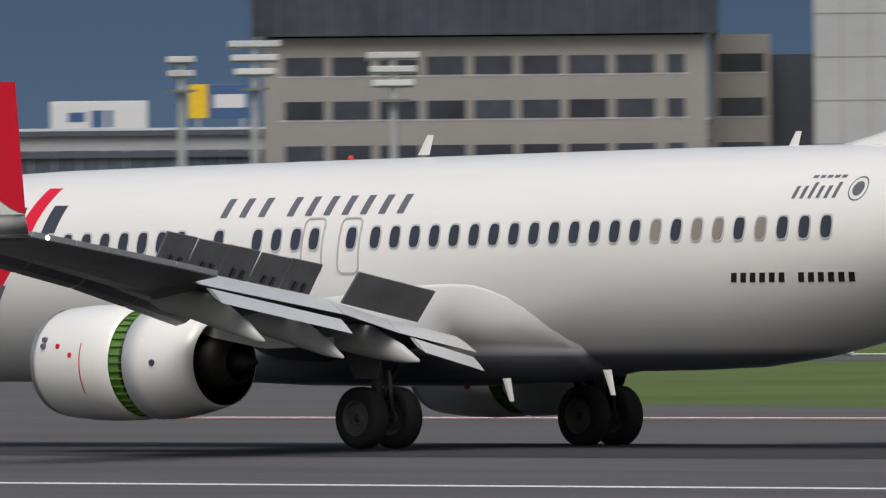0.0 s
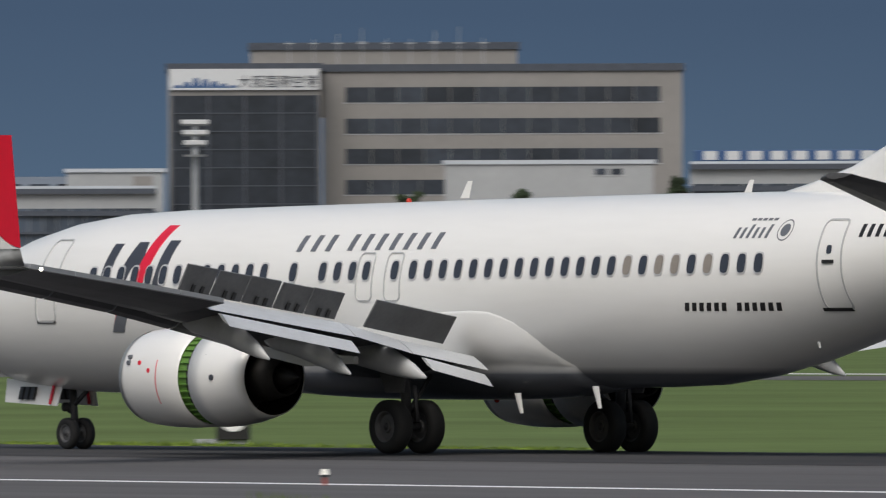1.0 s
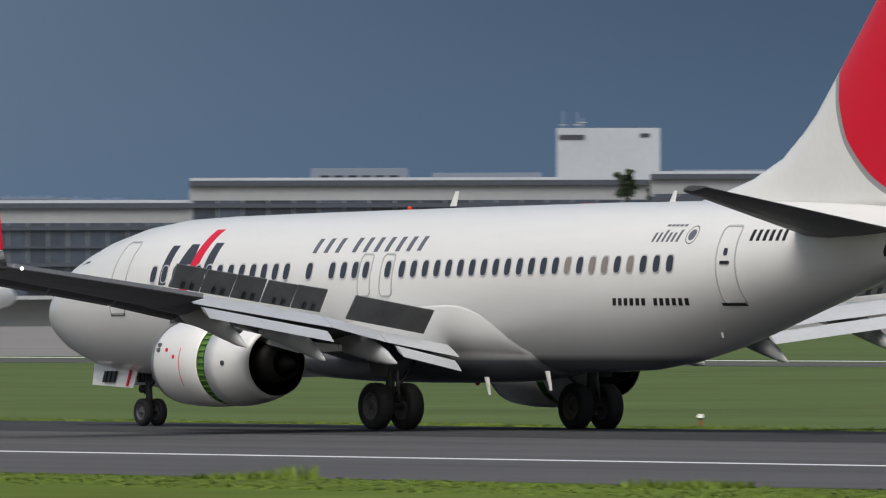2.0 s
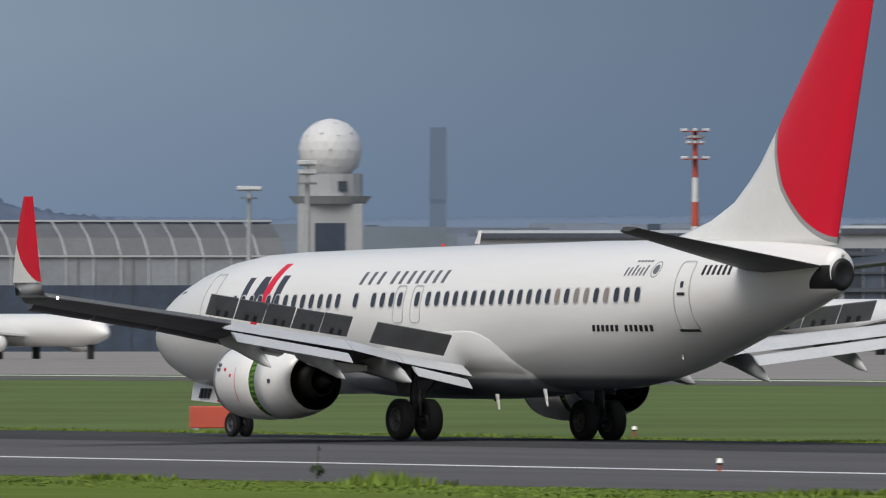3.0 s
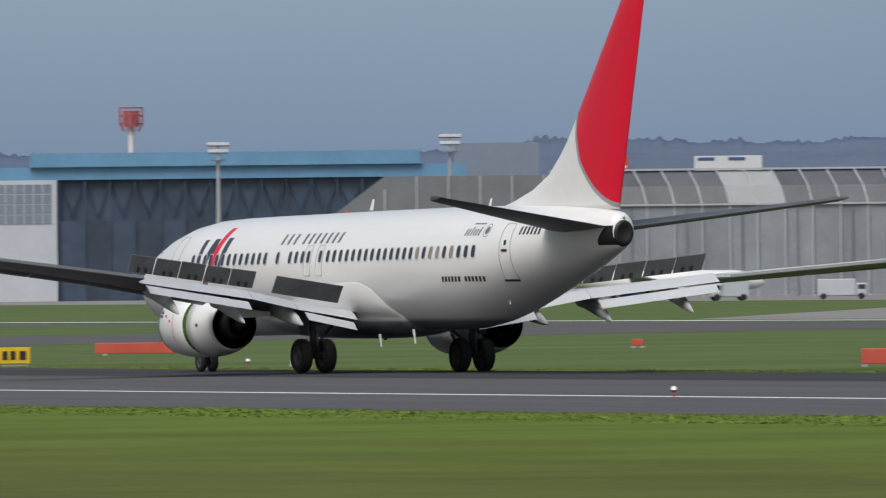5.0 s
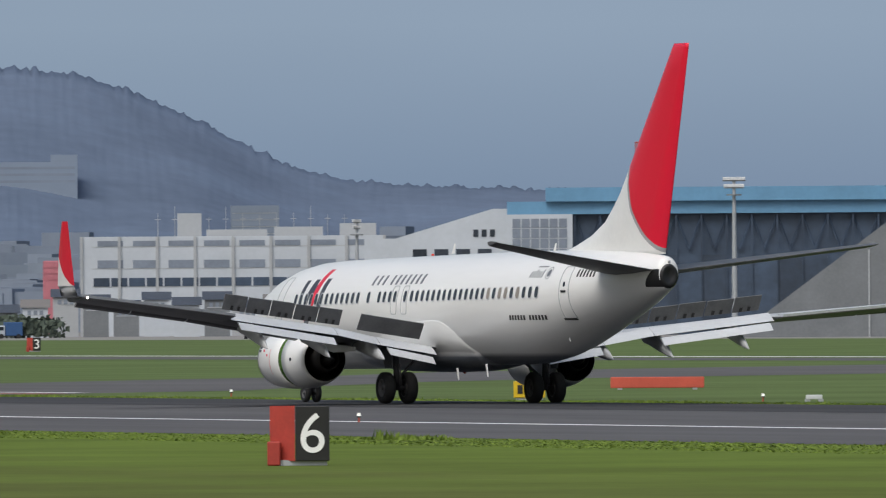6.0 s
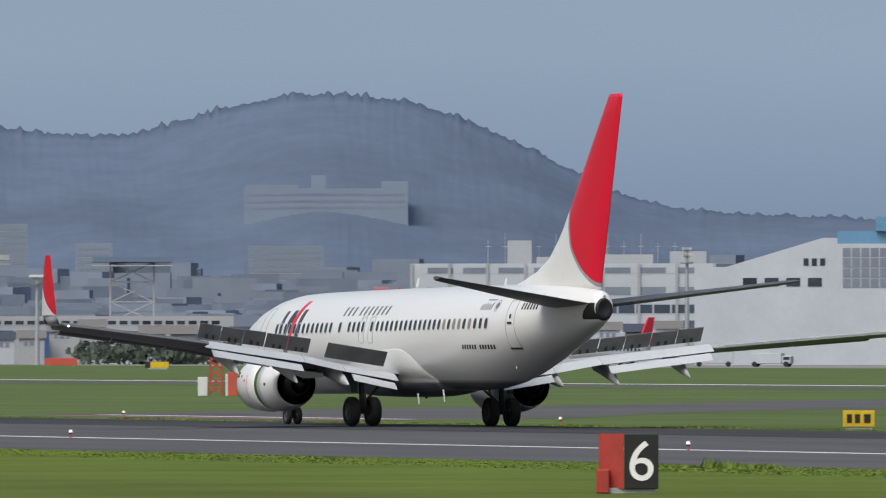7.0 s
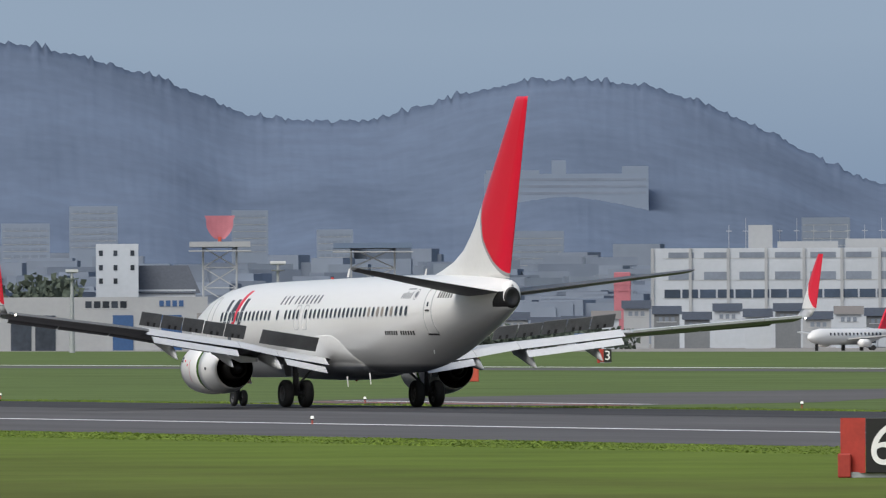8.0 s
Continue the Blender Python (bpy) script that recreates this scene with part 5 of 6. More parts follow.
for i in range(1, 8):
    x = ex(68.1) + (ex(67.05) - ex(68.1)) * i / 8
    hh = high(0.415, nf_d) if i > 2 else high(0.415, nf_d) * (0.5 + 0.2 * i)
    part("rib", boxm(x - 0.1, x + 0.1, -0.2, 0, 0, hh), RIB, end)
dk = building("dark_hall", 65.77, 63.4, 0.165, 1700, 12, BLUEGLASS, "low dark glazed pier before the fence", cap=False)
for i in range(32):
    x = across(65.77, dk["mid"], 1700) + i * 2.25
    part("mullion", boxm(x, x + 0.15, -0.2, 0, 0, high(0.165, 1700)), DARKROOF, dk)
for b1, b2, e, lab in ((67.05, 66.95, 0.49, "red"), (66.92, 66.83, 0.49, "red")):
    board("rooftop_sign", b1, b2, e - 0.055, e, 2300, MASTRED, [(0.1, 0.9, 0.1, 0.3, SIGNWHITE)], "red rooftop sign beyond the fence")
board("rooftop_sign", 66.56, 66.28, 0.42, 0.486, 2300, SIGNWHITE, [(0.05, 0.3, 0.7, 0.9, SIGNBLUE), (0.5, 0.75, 0.7, 0.9, SIGNBLUE)], "white rooftop sign beyond the fence")
building("far_block", 67.55, 67.2, 0.55, 3600, 30, FARWALL, "pale far block beyond the fence", cap=False)

# blue-roofed hangar
hd_ = 2180
hg = thing("hangar", site(68.49, hd_), "large hangar with blue roof edge and dark open front", "hangar")
hx = lambda b: across(b, 68.49, hd_)
zr, zb = high(0.525, hd_), high(0.447, hd_)
part("roof", boxm(hx(69.30), hx(67.69), -1.0, 60, zb + 0.8, zr), BLUEROOF, hg, "blue metal roof edge")
part("lintel", boxm(hx(69.46), hx(67.5), 0, 60, zb - 1.2, zb + 0.8), BLUEROOF, hg, "lower blue lintel")
# A dark sheet close behind the doors stands in for the interior's shade.
part("back_wall", boxm(hx(69.2), hx(67.69), 1.6, 2.2, 0, zb - 1.2), BLUEGLASS, hg, "dark blue sheet standing in for the shaded hangar interior")
for i in range(15):
    x = hx(69.18) + (hx(67.72) - hx(69.18)) * i / 14
    part("door_rib", boxm(x - 0.12, x + 0.12, 0.3, 0.6, 0, zb - 1.2), BLUEGLASS, hg)
    if i < 14:
        xm = (hx(67.72) - hx(69.18)) / 14
        part("door_leaf", boxm(x + 0.12, x + xm - 0.12, 0.6, 0.8, 0, zb * 0.62), BLUEGLASS, hg)
        bm = bmesh.new()
        tube(bm, (x, 1.0, zb - 1.5), (x + xm / 2, 1.0, zb * 0.66), 0.14, seg=5)
        tube(bm, (x + xm / 2, 1.0, zb * 0.66), (x + xm, 1.0, zb - 1.5), 0.14, seg=5)
        part("truss", bm, BLUEGLASS, hg)
part("end_pier", boxm(hx(69.46), hx(69.19), -0.3, 30, 0, zb - 1.2), WHITEWALL, hg, "white end pier with a gridded window")
for i in range(6):
    for j in range(4):
        x = hx(69.44) + (hx(69.21) - hx(69.44)) * i / 6
        z = high(0.235 + 0.042 * j, hd_)
        part("window", boxm(x + 0.1, x + 1.35, -0.4, 0, z, z + 1.4), FARGLASS, hg)
part("gable_hall", slab(bmesh.new(), [(hx(70.05), 1, 0), (hx(69.46), 1, 0), (hx(69.46), 1, high(0.44, hd_)), (hx(69.52), 1, high(0.44, hd_)), (hx(69.92), 1, high(0.32, hd_)), (hx(70.05), 1, high(0.32, hd_))], (0, 30, 0)), WHITEWALL, hg, "white gabled side hall")
for i in range(4):
    x = hx(69.85) + 3.4 * i
    part("window", boxm(x, x + 2.2, 0.9, 1.1, high(0.24, hd_), high(0.275, hd_)), GLASS, hg)
for i in range(3):
    x = hx(69.6) + 1.3 * i
    part("window", boxm(x, x + 0.8, 0.9, 1.1, high(0.325, hd_), high(0.355, hd_)), GLASS, hg)
tk = thing("water_tower", site(68.88, 2300), "red and white water tank on a slim stem", "tower")
part("stem", tube(bmesh.new(), (0, 0, 0), (0, 0, high(0.63, 2300)), 0.6, 0.5), MASTWHITE, tk)
zt0, zt1 = high(0.625, 2300), high(0.71, 2300)
part("tank", tube(bmesh.new(), (0, 0, zt0 + 0.3), (0, 0, zt1 - 0.5), 1.35, 1.35, 16), PINKTANK, tk, "tank in red paled for distance haze")
for k in range(12):
    c, q = math.cos(k * math.pi / 6), math.sin(k * math.pi / 6)
    bm = bmesh.new()
    tube(bm, (1.3 * c, 1.3 * q, zt0 - 0.5), (1.95 * c, 1.95 * q, zt0 + 0.8), 0.08, seg=5)
    tube(bm, (1.95 * c, 1.95 * q, zt0 + 0.8), (1.95 * c, 1.95 * q, zt1), 0.08, seg=5)
    part("cage_bar", bm, MASTRED, tk)
for z in (zt0 + 0.8, (zt0 + zt1) / 2 + 0.4, zt1):
    bm = bmesh.new()
    for k in range(16):
        c0, c1 = 2 * math.pi * k / 16, 2 * math.pi * (k + 1) / 16
        tube(bm, (1.97 * math.cos(c0), 1.97 * math.sin(c0), z), (1.97 * math.cos(c1), 1.97 * math.sin(c1), z), 0.1, seg=5)
    part("cage_ring", bm, MASTRED, tk)

# white works building and small houses
wk = building("works_building", 71.216, 69.96, 0.335, 2420, 30, WHITEWALL, "long white works building with two rows of windows", cap=False)
for e0, e1 in ((0.295, 0.318), (0.205, 0.238)):
    window_row(wk, 71.17, 70.0, e0, e1, 8, 0.28, FARGLASS)
window_row(wk, 71.17, 70.0, 0.13, 0.165, 16, 0.1, BLUEGLASS)
for i in range(9):
    x = across(71.216, wk["mid"], 2420) + i * 6.6
    part("pier", boxm(x - 0.25, x + 0.25, -0.35, 0.1, 0, high(0.335, 2420)), PALEWALL, wk)
for b1, b2, e in ((70.82, 70.72, 0.43), (70.7, 70.45, 0.362), (70.42, 70.22, 0.372), (70.15, 70.0, 0.385)):
    building("roof_plant_room", b1, b2, e, 2440, 10, PALEWALL, "pale plant room on the works roof", cap=False, base=14)
rng = random.Random(5)
for i in range(26):
    b = 69.9 + i * 0.125
    e = 0.02 + rng.random() * 0.07
    dd = 2330 + rng.random() * 60
    hs = building("house", b + 0.06, b - 0.045, e, dd, 9, rng.choice((WHITEWALL, PALEWALL, FENCEPANEL)), "small pale house at the airfield edge", cap=False)
    w = across(b - 0.045, b + 0.0075, dd)
    zz = high(e, dd)
    part("roof", slab(bmesh.new(), [(-w - 0.4, -0.4, zz), (-w - 0.4, 9.4, zz), (-w - 0.4, 4.5, zz + 1.4)], (2 * w + 0.8, 0, 0)), rng.choice((DARKROOF, GREYWALL, DARKROOF)), hs, "dark pitched roof")
    window_row(hs, b + 0.045, b - 0.03, e - 0.03, e - 0.012, 3, 0.4, FARGLASS)

# low sheds and tower at the far end
lh = building("low_hangar", 73.0, 71.95, 0.119, 2480, 26, PALEWALL, "long pale low hangar with tall blue doors", cap=False)
window_row(lh, 72.95, 72.0, 0.085, 0.1, 20, 0.3, GLASS)
for b in (72.9, 72.72, 72.5, 72.3, 72.1):
    x = across(b, lh["mid"], 2480)
    part("hangar_door", boxm(x - 1.8, x + 1.8, -0.15, 0.2, 0, high(0.06, 2480)), SIGNBLUE, lh, "blue hangar door")
lo = building("low_hangar", 74.2, 73.05, 0.145, 2440, 26, PALEWALL, "pale low hangar with dark open doors", cap=False)
window_row(lo, 73.56, 73.38, 0.10, 0.128, 5, 0.25, GLASS)
for b in (73.82, 73.72, 73.40, 73.2):
    x = across(b, lo["mid"], 2440)
    part("hangar_door", boxm(x - 1.8, x + 1.8, -0.15, 0.2, 0, high(0.07, 2440)), SIGNBLUE if b < 73.5 else GLASS, lo, "dark hangar door")
for i in range(4):
    x = across(73.25, lo["mid"], 2440) + 1.15 * i
    part("wall_mark", boxm(x, x + 0.8, -0.1, 0.1, high(0.105, 2440), high(0.13, 2440)), SIGNBLUE, lo)
tw = building("tower_office", 73.51, 73.335, 0.364, 2470, 14, WHITEWALL, "white office tower with small square windows", cap=False)
for i, b in enumerate((73.49, 73.43, 73.36)):
    for e in (0.315, 0.255, 0.20):
        if (i, e) != (2, 0.20):
            x = across(b, tw["mid"], 2470)
            part("window", boxm(x - 0.35, x + 0.35, -0.08, 0.1, high(e, 2470), high(e + 0.022, 2470)), GLASS, tw)
sl = thing("sloping_hall", site(73.22, 2475), "hall with a steep dark slate roof", "building")
sx = lambda b: across(b, 73.22, 2475)
part("wall", slab(bmesh.new(), [(sx(73.34), 0, 0), (sx(73.10), 0, 0), (sx(73.10), 0, high(0.175, 2475)), (sx(73.34), 0, high(0.175, 2475))], (0, 14, 0)), WHITEWALL, sl)
part("roof", slab(bmesh.new(), [(sx(73.34), -0.3, high(0.16, 2475)), (sx(73.08), -0.3, high(0.16, 2475)), (sx(73.13), 4, high(0.275, 2475)), (sx(73.34), 4, high(0.275, 2475))], (0, 1, 0)), DARKROOF, sl, "dark slate roof")


def radar(beta0, beta1, e, d, dish):
    mid = (beta0 + beta1) / 2
    w = across(beta1, mid, d)
    h = high(e, d)
    r = thing("radar_tower", site(mid, d), "lattice radar tower with a broad platform" + (" and red dish" if dish else ""), "tower")
    # Without a dish the platform takes the far hills' haze-tinted blue-grey.
    part("platform", boxm(-w, w, -w, w, h - 0.5, h + 0.5), PALEWALL if dish else FARHILL, r, "flat pale platform")
    part("rail", boxm(-w * 1.02, w * 1.02, -w, w, h - 1.3, h - 1.1), RIB, r)
    k = w * 0.55
    bm = bmesh.new()
    for sx_ in (-1, 1):
        for sy_ in (-1, 1):
            tube(bm, (sx_ * k, sy_ * k, 0), (sx_ * k, sy_ * k, h - 0.5), 0.22, seg=6)
    for j in range(5):
        z0, z1 = (h - 0.5) * j / 5, (h - 0.5) * (j + 1) / 5
        for sy_ in (-1, 1):
            tube(bm, (-k, sy_ * k, z0), (k, sy_ * k, z1), 0.12, seg=5)
            tube(bm, (k, sy_ * k, z0), (-k, sy_ * k, z1), 0.12, seg=5)
            tube(bm, (-k, sy_ * k, z1), (k, sy_ * k, z1), 0.12, seg=5)
    part("lattice_frame", bm, RIB, r, "steel lattice frame")
    if dish:
        zt = high(0.479, d)
        rows = []
        for v in range(7):
            z = h + 1.0 + (zt - h - 1.0) * v / 6
            half = (0.9, 1.6, 2.1, 2.4, 2.5, 2.5, 2.8)[v]
            rows.append([Vector((half * u, 0.5 - 0.5 * abs(u) ** 2, z)) for u in (-1, -0.6, -0.2, 0.2, 0.6, 1)])
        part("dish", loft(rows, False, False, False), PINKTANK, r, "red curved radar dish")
        part("dish_stem", tube(bmesh.new(), (0, 0.3, h + 0.5), (0, 0.3, h + 1.4), 0.35), MASTRED, r)


radar(73.125, 72.874, 0.36, 2560, True)
radar(72.531, 72.205, 0.352, 2700, False)
rb = thing("red_tank", site(71.34, 2600), "tank block beside the town, its red paled for haze", "tank")
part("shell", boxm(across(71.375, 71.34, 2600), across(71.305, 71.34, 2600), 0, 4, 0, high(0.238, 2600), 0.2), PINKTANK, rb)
for k in range(3):
    z = high(0.16 + 0.025 * k, 2600)
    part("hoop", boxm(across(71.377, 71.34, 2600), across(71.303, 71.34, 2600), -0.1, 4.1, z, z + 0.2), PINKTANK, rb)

rng = random.Random(31)
for b, d, e in [(54.5 - 0.1 * k, 1525, 1.07) for k in range(9)] + [(58.36, 1760, 0.71), (58.3, 1760, 0.71), (58.28, 1760, 0.72), (53.9, 1540, 1.075), (54.2, 1540, 1.075)] + [(70.9 - 0.07 * k, 2445, 0.40) for k in range(12)]:
    a_ = thing("roof_aerial", site(b, d), "thin grey aerial on a roof", "aerial")
    hh = high(e, d)
    part("pole", tube(bmesh.new(), (0, 6, hh - 3), (0, 6, hh + rng.uniform(0.5, 2.6)), 0.07, 0.05, 6), MASTGREY, a_)
    part("arm", boxm(-0.5, 0.5, 5.95, 6.05, hh + 0.2, hh + 0.32), MASTGREY, a_)

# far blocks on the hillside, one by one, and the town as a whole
hb = building("hillside_building", 71.908, 71.23, 0.645, 4342, 20, HILLWALL, "long building on the hillside, coloured pale blue-grey for haze", cap=False, base=high(0.44, 4342))
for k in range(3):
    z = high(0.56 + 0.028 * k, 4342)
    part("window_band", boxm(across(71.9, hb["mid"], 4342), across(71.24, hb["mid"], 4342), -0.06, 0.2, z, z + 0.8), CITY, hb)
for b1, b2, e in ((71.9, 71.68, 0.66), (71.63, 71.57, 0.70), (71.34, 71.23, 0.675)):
    building("hillside_building", b1, b2, e, 4364, 8, HILLWALL, "stepped block on the hillside, coloured pale blue-grey for haze", cap=False, base=high(0.5, 4364))
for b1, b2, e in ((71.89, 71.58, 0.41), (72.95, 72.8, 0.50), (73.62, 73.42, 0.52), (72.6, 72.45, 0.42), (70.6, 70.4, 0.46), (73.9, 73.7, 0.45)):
    ap = building("apartment_building", b1, b2, e, 3850, 16, FARWALL, "far apartment block coloured pale blue-grey for haze", cap=False)
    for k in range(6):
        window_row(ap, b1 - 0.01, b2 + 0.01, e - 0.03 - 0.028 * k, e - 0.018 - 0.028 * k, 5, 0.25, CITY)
bm = bmesh.new()
rng = random.Random(11)
for i in range(900):
    b = 69.3 + rng.random() * 5.2
    d = 3150 + rng.random() * 800
    e = 0.09 + 0.26 * (d - 3150) / 800 * rng.random() + 0.04 * rng.random()
    w = 3 + rng.random() * 6
    z = high(e, d)
    box(bm, -w, w, 0, 8, -1, z, site(b, d, rng.uniform(-30, 30)))
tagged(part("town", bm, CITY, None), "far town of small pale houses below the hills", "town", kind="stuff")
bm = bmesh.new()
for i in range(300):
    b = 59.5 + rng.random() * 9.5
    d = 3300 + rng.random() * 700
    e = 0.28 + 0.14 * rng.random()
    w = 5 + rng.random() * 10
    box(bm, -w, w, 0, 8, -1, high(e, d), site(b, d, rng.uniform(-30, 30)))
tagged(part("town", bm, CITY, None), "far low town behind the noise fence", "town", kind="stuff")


# trees and hedges: clumps of small leaves
def clump(bm, c, r, n, rng, leaf):
    for _ in range(n):
        v = Vector((rng.gauss(0, 1), rng.gauss(0, 1), rng.gauss(0, 1))).normalized() * r * (0.35 + 0.65 * rng.random())
        v.z *= 0.75
        q = Euler((rng.random() * 6, rng.random() * 6, rng.random() * 6)).to_matrix()
        p = Vector(c) + v
        bm.faces.new([bm.verts.new(p + q @ Vector(k) * leaf) for k in ((-1, -0.6, 0), (1, -0.6, 0), (0.6, 0.7, 0.2), (-0.6, 0.7, -0.2))])


def tree(h, seed):
    rng = random.Random(seed)
    t = thing("tree", Matrix(), "small dark green tree by the terminal", "tree", "terminal trees")
    bm = bmesh.new()
    tube(bm, (0, 0, 0), (0, 0, h * 0.55), 0.16, 0.08, 6)
    for i in range(5):
        a = i * 1.3
        tube(bm, (0, 0, h * (0.25 + 0.06 * i)), (0.25 * h * math.cos(a), 0.25 * h * math.sin(a), h * (0.45 + 0.08 * i)), 0.06, 0.03, 5)
    part("trunk", bm, BARK, t)
    bm = bmesh.new()
    for i in range(11):
        a = i * 2.4
        rr = 0.26 * h * rng.random()
        clump(bm, (rr * math.cos(a), rr * math.sin(a), h * (0.4 + 0.052 * i)), h * 0.17 * (1.2 - 0.05 * i), 45, rng, 0.22)
    part("crown", bm, LEAF, t)
    return t


t1, t2 = tree(4.6, 1), tree(3.6, 2)
spots = [(58.1, 0.52), (57.98, 0.51), (57.86, 0.50), (57.73, 0.5), (57.45, 0.5), (57.05, 0.53), (56.85, 0.53), (56.78, 0.55), (54.0, 0.45), (53.7, 0.45), (53.55, 0.46), (52.9, 0.55), (52.7, 0.57), (52.4, 0.58), (51.65, 0.55), (51.5, 0.55), (56.62, 0.51)]
first = {0: t1, 1: t2}
for i, (b, e) in enumerate(spots):
    d = 800 / math.cos(radians(b)) + 36
    base = high(e, d) - 4.3
    src = first[i % 2]
    m = site(b, d, i * 50) @ Matrix.Translation((0, 0, base))
    if i < 2:
        src.matrix_basis = m
        tr = src
    else:
        tr = copy_thing(src, m)
    pl = thing("planter", site(b, d), "concrete roof planter under a tree", "planter")
    part("box", boxm(-1.2, 1.2, -1.2, 1.2, 0, base, 0.05), PALEWALL, pl)
bm = bmesh.new()
rng = random.Random(21)
for i in range(200):
    b = 71.3 + rng.random() * 1.3
    d = 2280 + rng.random() * 30
    p = spot(b, d)
    clump(bm, (p.x, p.y, 1.2 + rng.random() * 1.4), 2.2, 14, rng, 0.55)
for i in range(160):
    b = 73.62 + rng.random() * 0.9
    d = 2620 + rng.random() * 30
    p = spot(b, d)
    clump(bm, (p.x, p.y, 4 + rng.random() * 8), 3.5, 14, rng, 0.8)
tagged(part("hedge", bm, FARLEAF, None), "green hedges and trees along the airfield edge, greyed for haze", "hedge", kind="stuff")

# ---- airfield furniture ----
def patch(name, pts, material, z, label):
    bm = bmesh.new()
    bm.faces.new([bm.verts.new((x, y, z)) for x, y in pts])
    tagged(part(name, bm, material, None), label, "taxiway", kind="structure")


patch("taxiway_link", [(-40, 180.8), (-232, 180.8), (-300, 240), (-428, 352), (-370, 352), (-316, 300), (-248, 236), (-215, 226), (-40, 226)], TAXI, -0.004, "grey asphalt link between runway and taxiway")
patch("taxiway_link", [(-552, 180.8), (-596, 180.8), (-641, 207), (-681, 235), (-703, 252), (-748, 276), (-775, 300), (-830, 352), (-745, 352), (-695, 290), (-664, 254), (-638, 235), (-606, 217.5), (-577, 204)], TAXI, -0.004, "grey asphalt link between runway and taxiway")
patch("apron_taxiway", [(-690, 392), (-905, 392), (-1430, 662), (-1080, 662)], CONCRETE, -0.003, "pale concrete taxiway running to the apron")
ground_sheet("taxiway_line", -4000, 1500, 380, 384, 0.004, LINE, "pale painted line beyond the taxiway", 20, 1)
REDLINE = mat("worn_red_marking", (0.30, 0.12, 0.10), 0.8, vary=0.3)
ground_sheet("taxiway_marking", -240, -100, 214, 215, 0.006, LINE, "worn white taxiway marking", 4, 1)
ground_sheet("taxiway_marking", -240, -100, 211.6, 213.6, 0.006, REDLINE, "worn red taxiway marking", 4, 1)
ground_sheet("taxiway_marking", -606, -560, 188.5, 190.2, 0.006, REDLINE, "worn red taxiway marking", 4, 1)
ground_sheet("taxiway_marking", -612, -568, 192.5, 193.6, 0.006, LINE, "worn white taxiway marking", 4, 1)

LENS = mat("lamp_lens", (0.8, 0.78, 0.72), 0.2, glow=0.35)


def edge_light(x, y):
    e = thing("edge_light", pose(x, y, 0), "small runway edge light on a red stem", "runway light", "runway edge lights")
    part("stem", tube(bmesh.new(), (0, 0, 0), (0, 0, 0.16), 0.035, 0.03), MASTRED, e)
    part("collar", tube(bmesh.new(), (0, 0, 0.15), (0, 0, 0.19), 0.07, 0.07), BLACK, e)
    part("lens", tube(bmesh.new(), (0, 0, 0.19), (0, 0, 0.29), 0.07, 0.05), LENS, e)
    return e


e0 = edge_light(-200.7, 143.9)
for x in (-72, -137, -269.5, -333.4, -397, -459.8, -523, -586):
    copy_thing(e0, pose(x, 143.9, 0))
for k in range(-2, 8):
    copy_thing(e0, pose(-239 - 58.7 * k, 187.5, 0))


SIGNRED = mat("red_sign_paint", (0.34, 0.035, 0.024), 0.6, vary=0.2, scale=1.5)


def distance_sign(x, y, digit, s=1.0, turn=0, sided=True):
    """A three-sided distance marker: black front with a white numeral, red side."""
    b = thing("distance_marker", pose(x, y, 0, 0, 0, turn), "black marker board with a white numeral and red side", "sign")
    part("board", boxm(-0.02 * s, 0.76 * s, -0.1 * s, 0.3 * s, 0.10, 1.36 * s, 0.015), BLACK, b, "black face")
    if sided:
        part("red_side", slab(bmesh.new(), [(-0.60 * s, 0.25 * s, 0.10), (-0.03 * s, -0.08 * s, 0.10), (-0.03 * s, -0.08 * s, 1.36 * s), (-0.60 * s, 0.25 * s, 1.36 * s)], (0, 0.2, 0)), SIGNRED, b, "red side face")
    if sided:
        part("box", boxm(-0.66 * s, -0.36 * s, -0.12 * s, 0.28 * s, 0.0, 0.55 * s, 0.03), SIGNRED, b, "red lamp box at the foot")
    part("foot", boxm(-0.5 * s, 0.7 * s, 0, 0.25 * s, 0, 0.12), MASTGREY, b)
    c = bpy.data.curves.new("numeral", "FONT")
    c.body = digit
    c.size = 1.3 * s
    c.extrude = 0.01
    c.offset = 0.0
    c.align_x = "CENTER"
    c.materials.append(LINE)
    o_ = new("numeral", c)
    o_.parent = b
    o_.matrix_basis = Matrix.Translation((0.37 * s, -0.115 * s, 0.30 * s)) @ Matrix.Rotation(math.pi / 2, 4, "X")


distance_sign(-283.2, 101.2, "6", 0.95, 70)
distance_sign(-262.0, 184.8, "8", 1.0, 54, False)
distance_sign(-1285, 432, "3", 1.0, 71)


def block(name, x, y, w, h, dpt, material, label, turn):
    b = thing(name, pose(x, y, 0, 0, 0, turn), label, "barrier")
    part("panel", boxm(-w / 2, w / 2, 0, dpt, 0.08, h, 0.03), material, b)
    for s in (-1, 1):
        part("foot", boxm(s * w * 0.4 - 0.1, s * w * 0.4 + 0.1, 0.02, dpt - 0.02, 0, 0.1), MASTGREY, b)


block("marker_block", -380.8, 186, 1.75, 0.75, 0.6, ORANGE, "faded orange-red marker block in the grass", 63)
block("marker_block", -431.5, 193.8, 1.1, 0.62, 0.6, ORANGE, "faded orange-red marker block in the grass", 65)
block("marker_block", -553, 214, 4.0, 0.55, 0.5, ORANGE, "long faded orange-red barrier in the grass", 69)
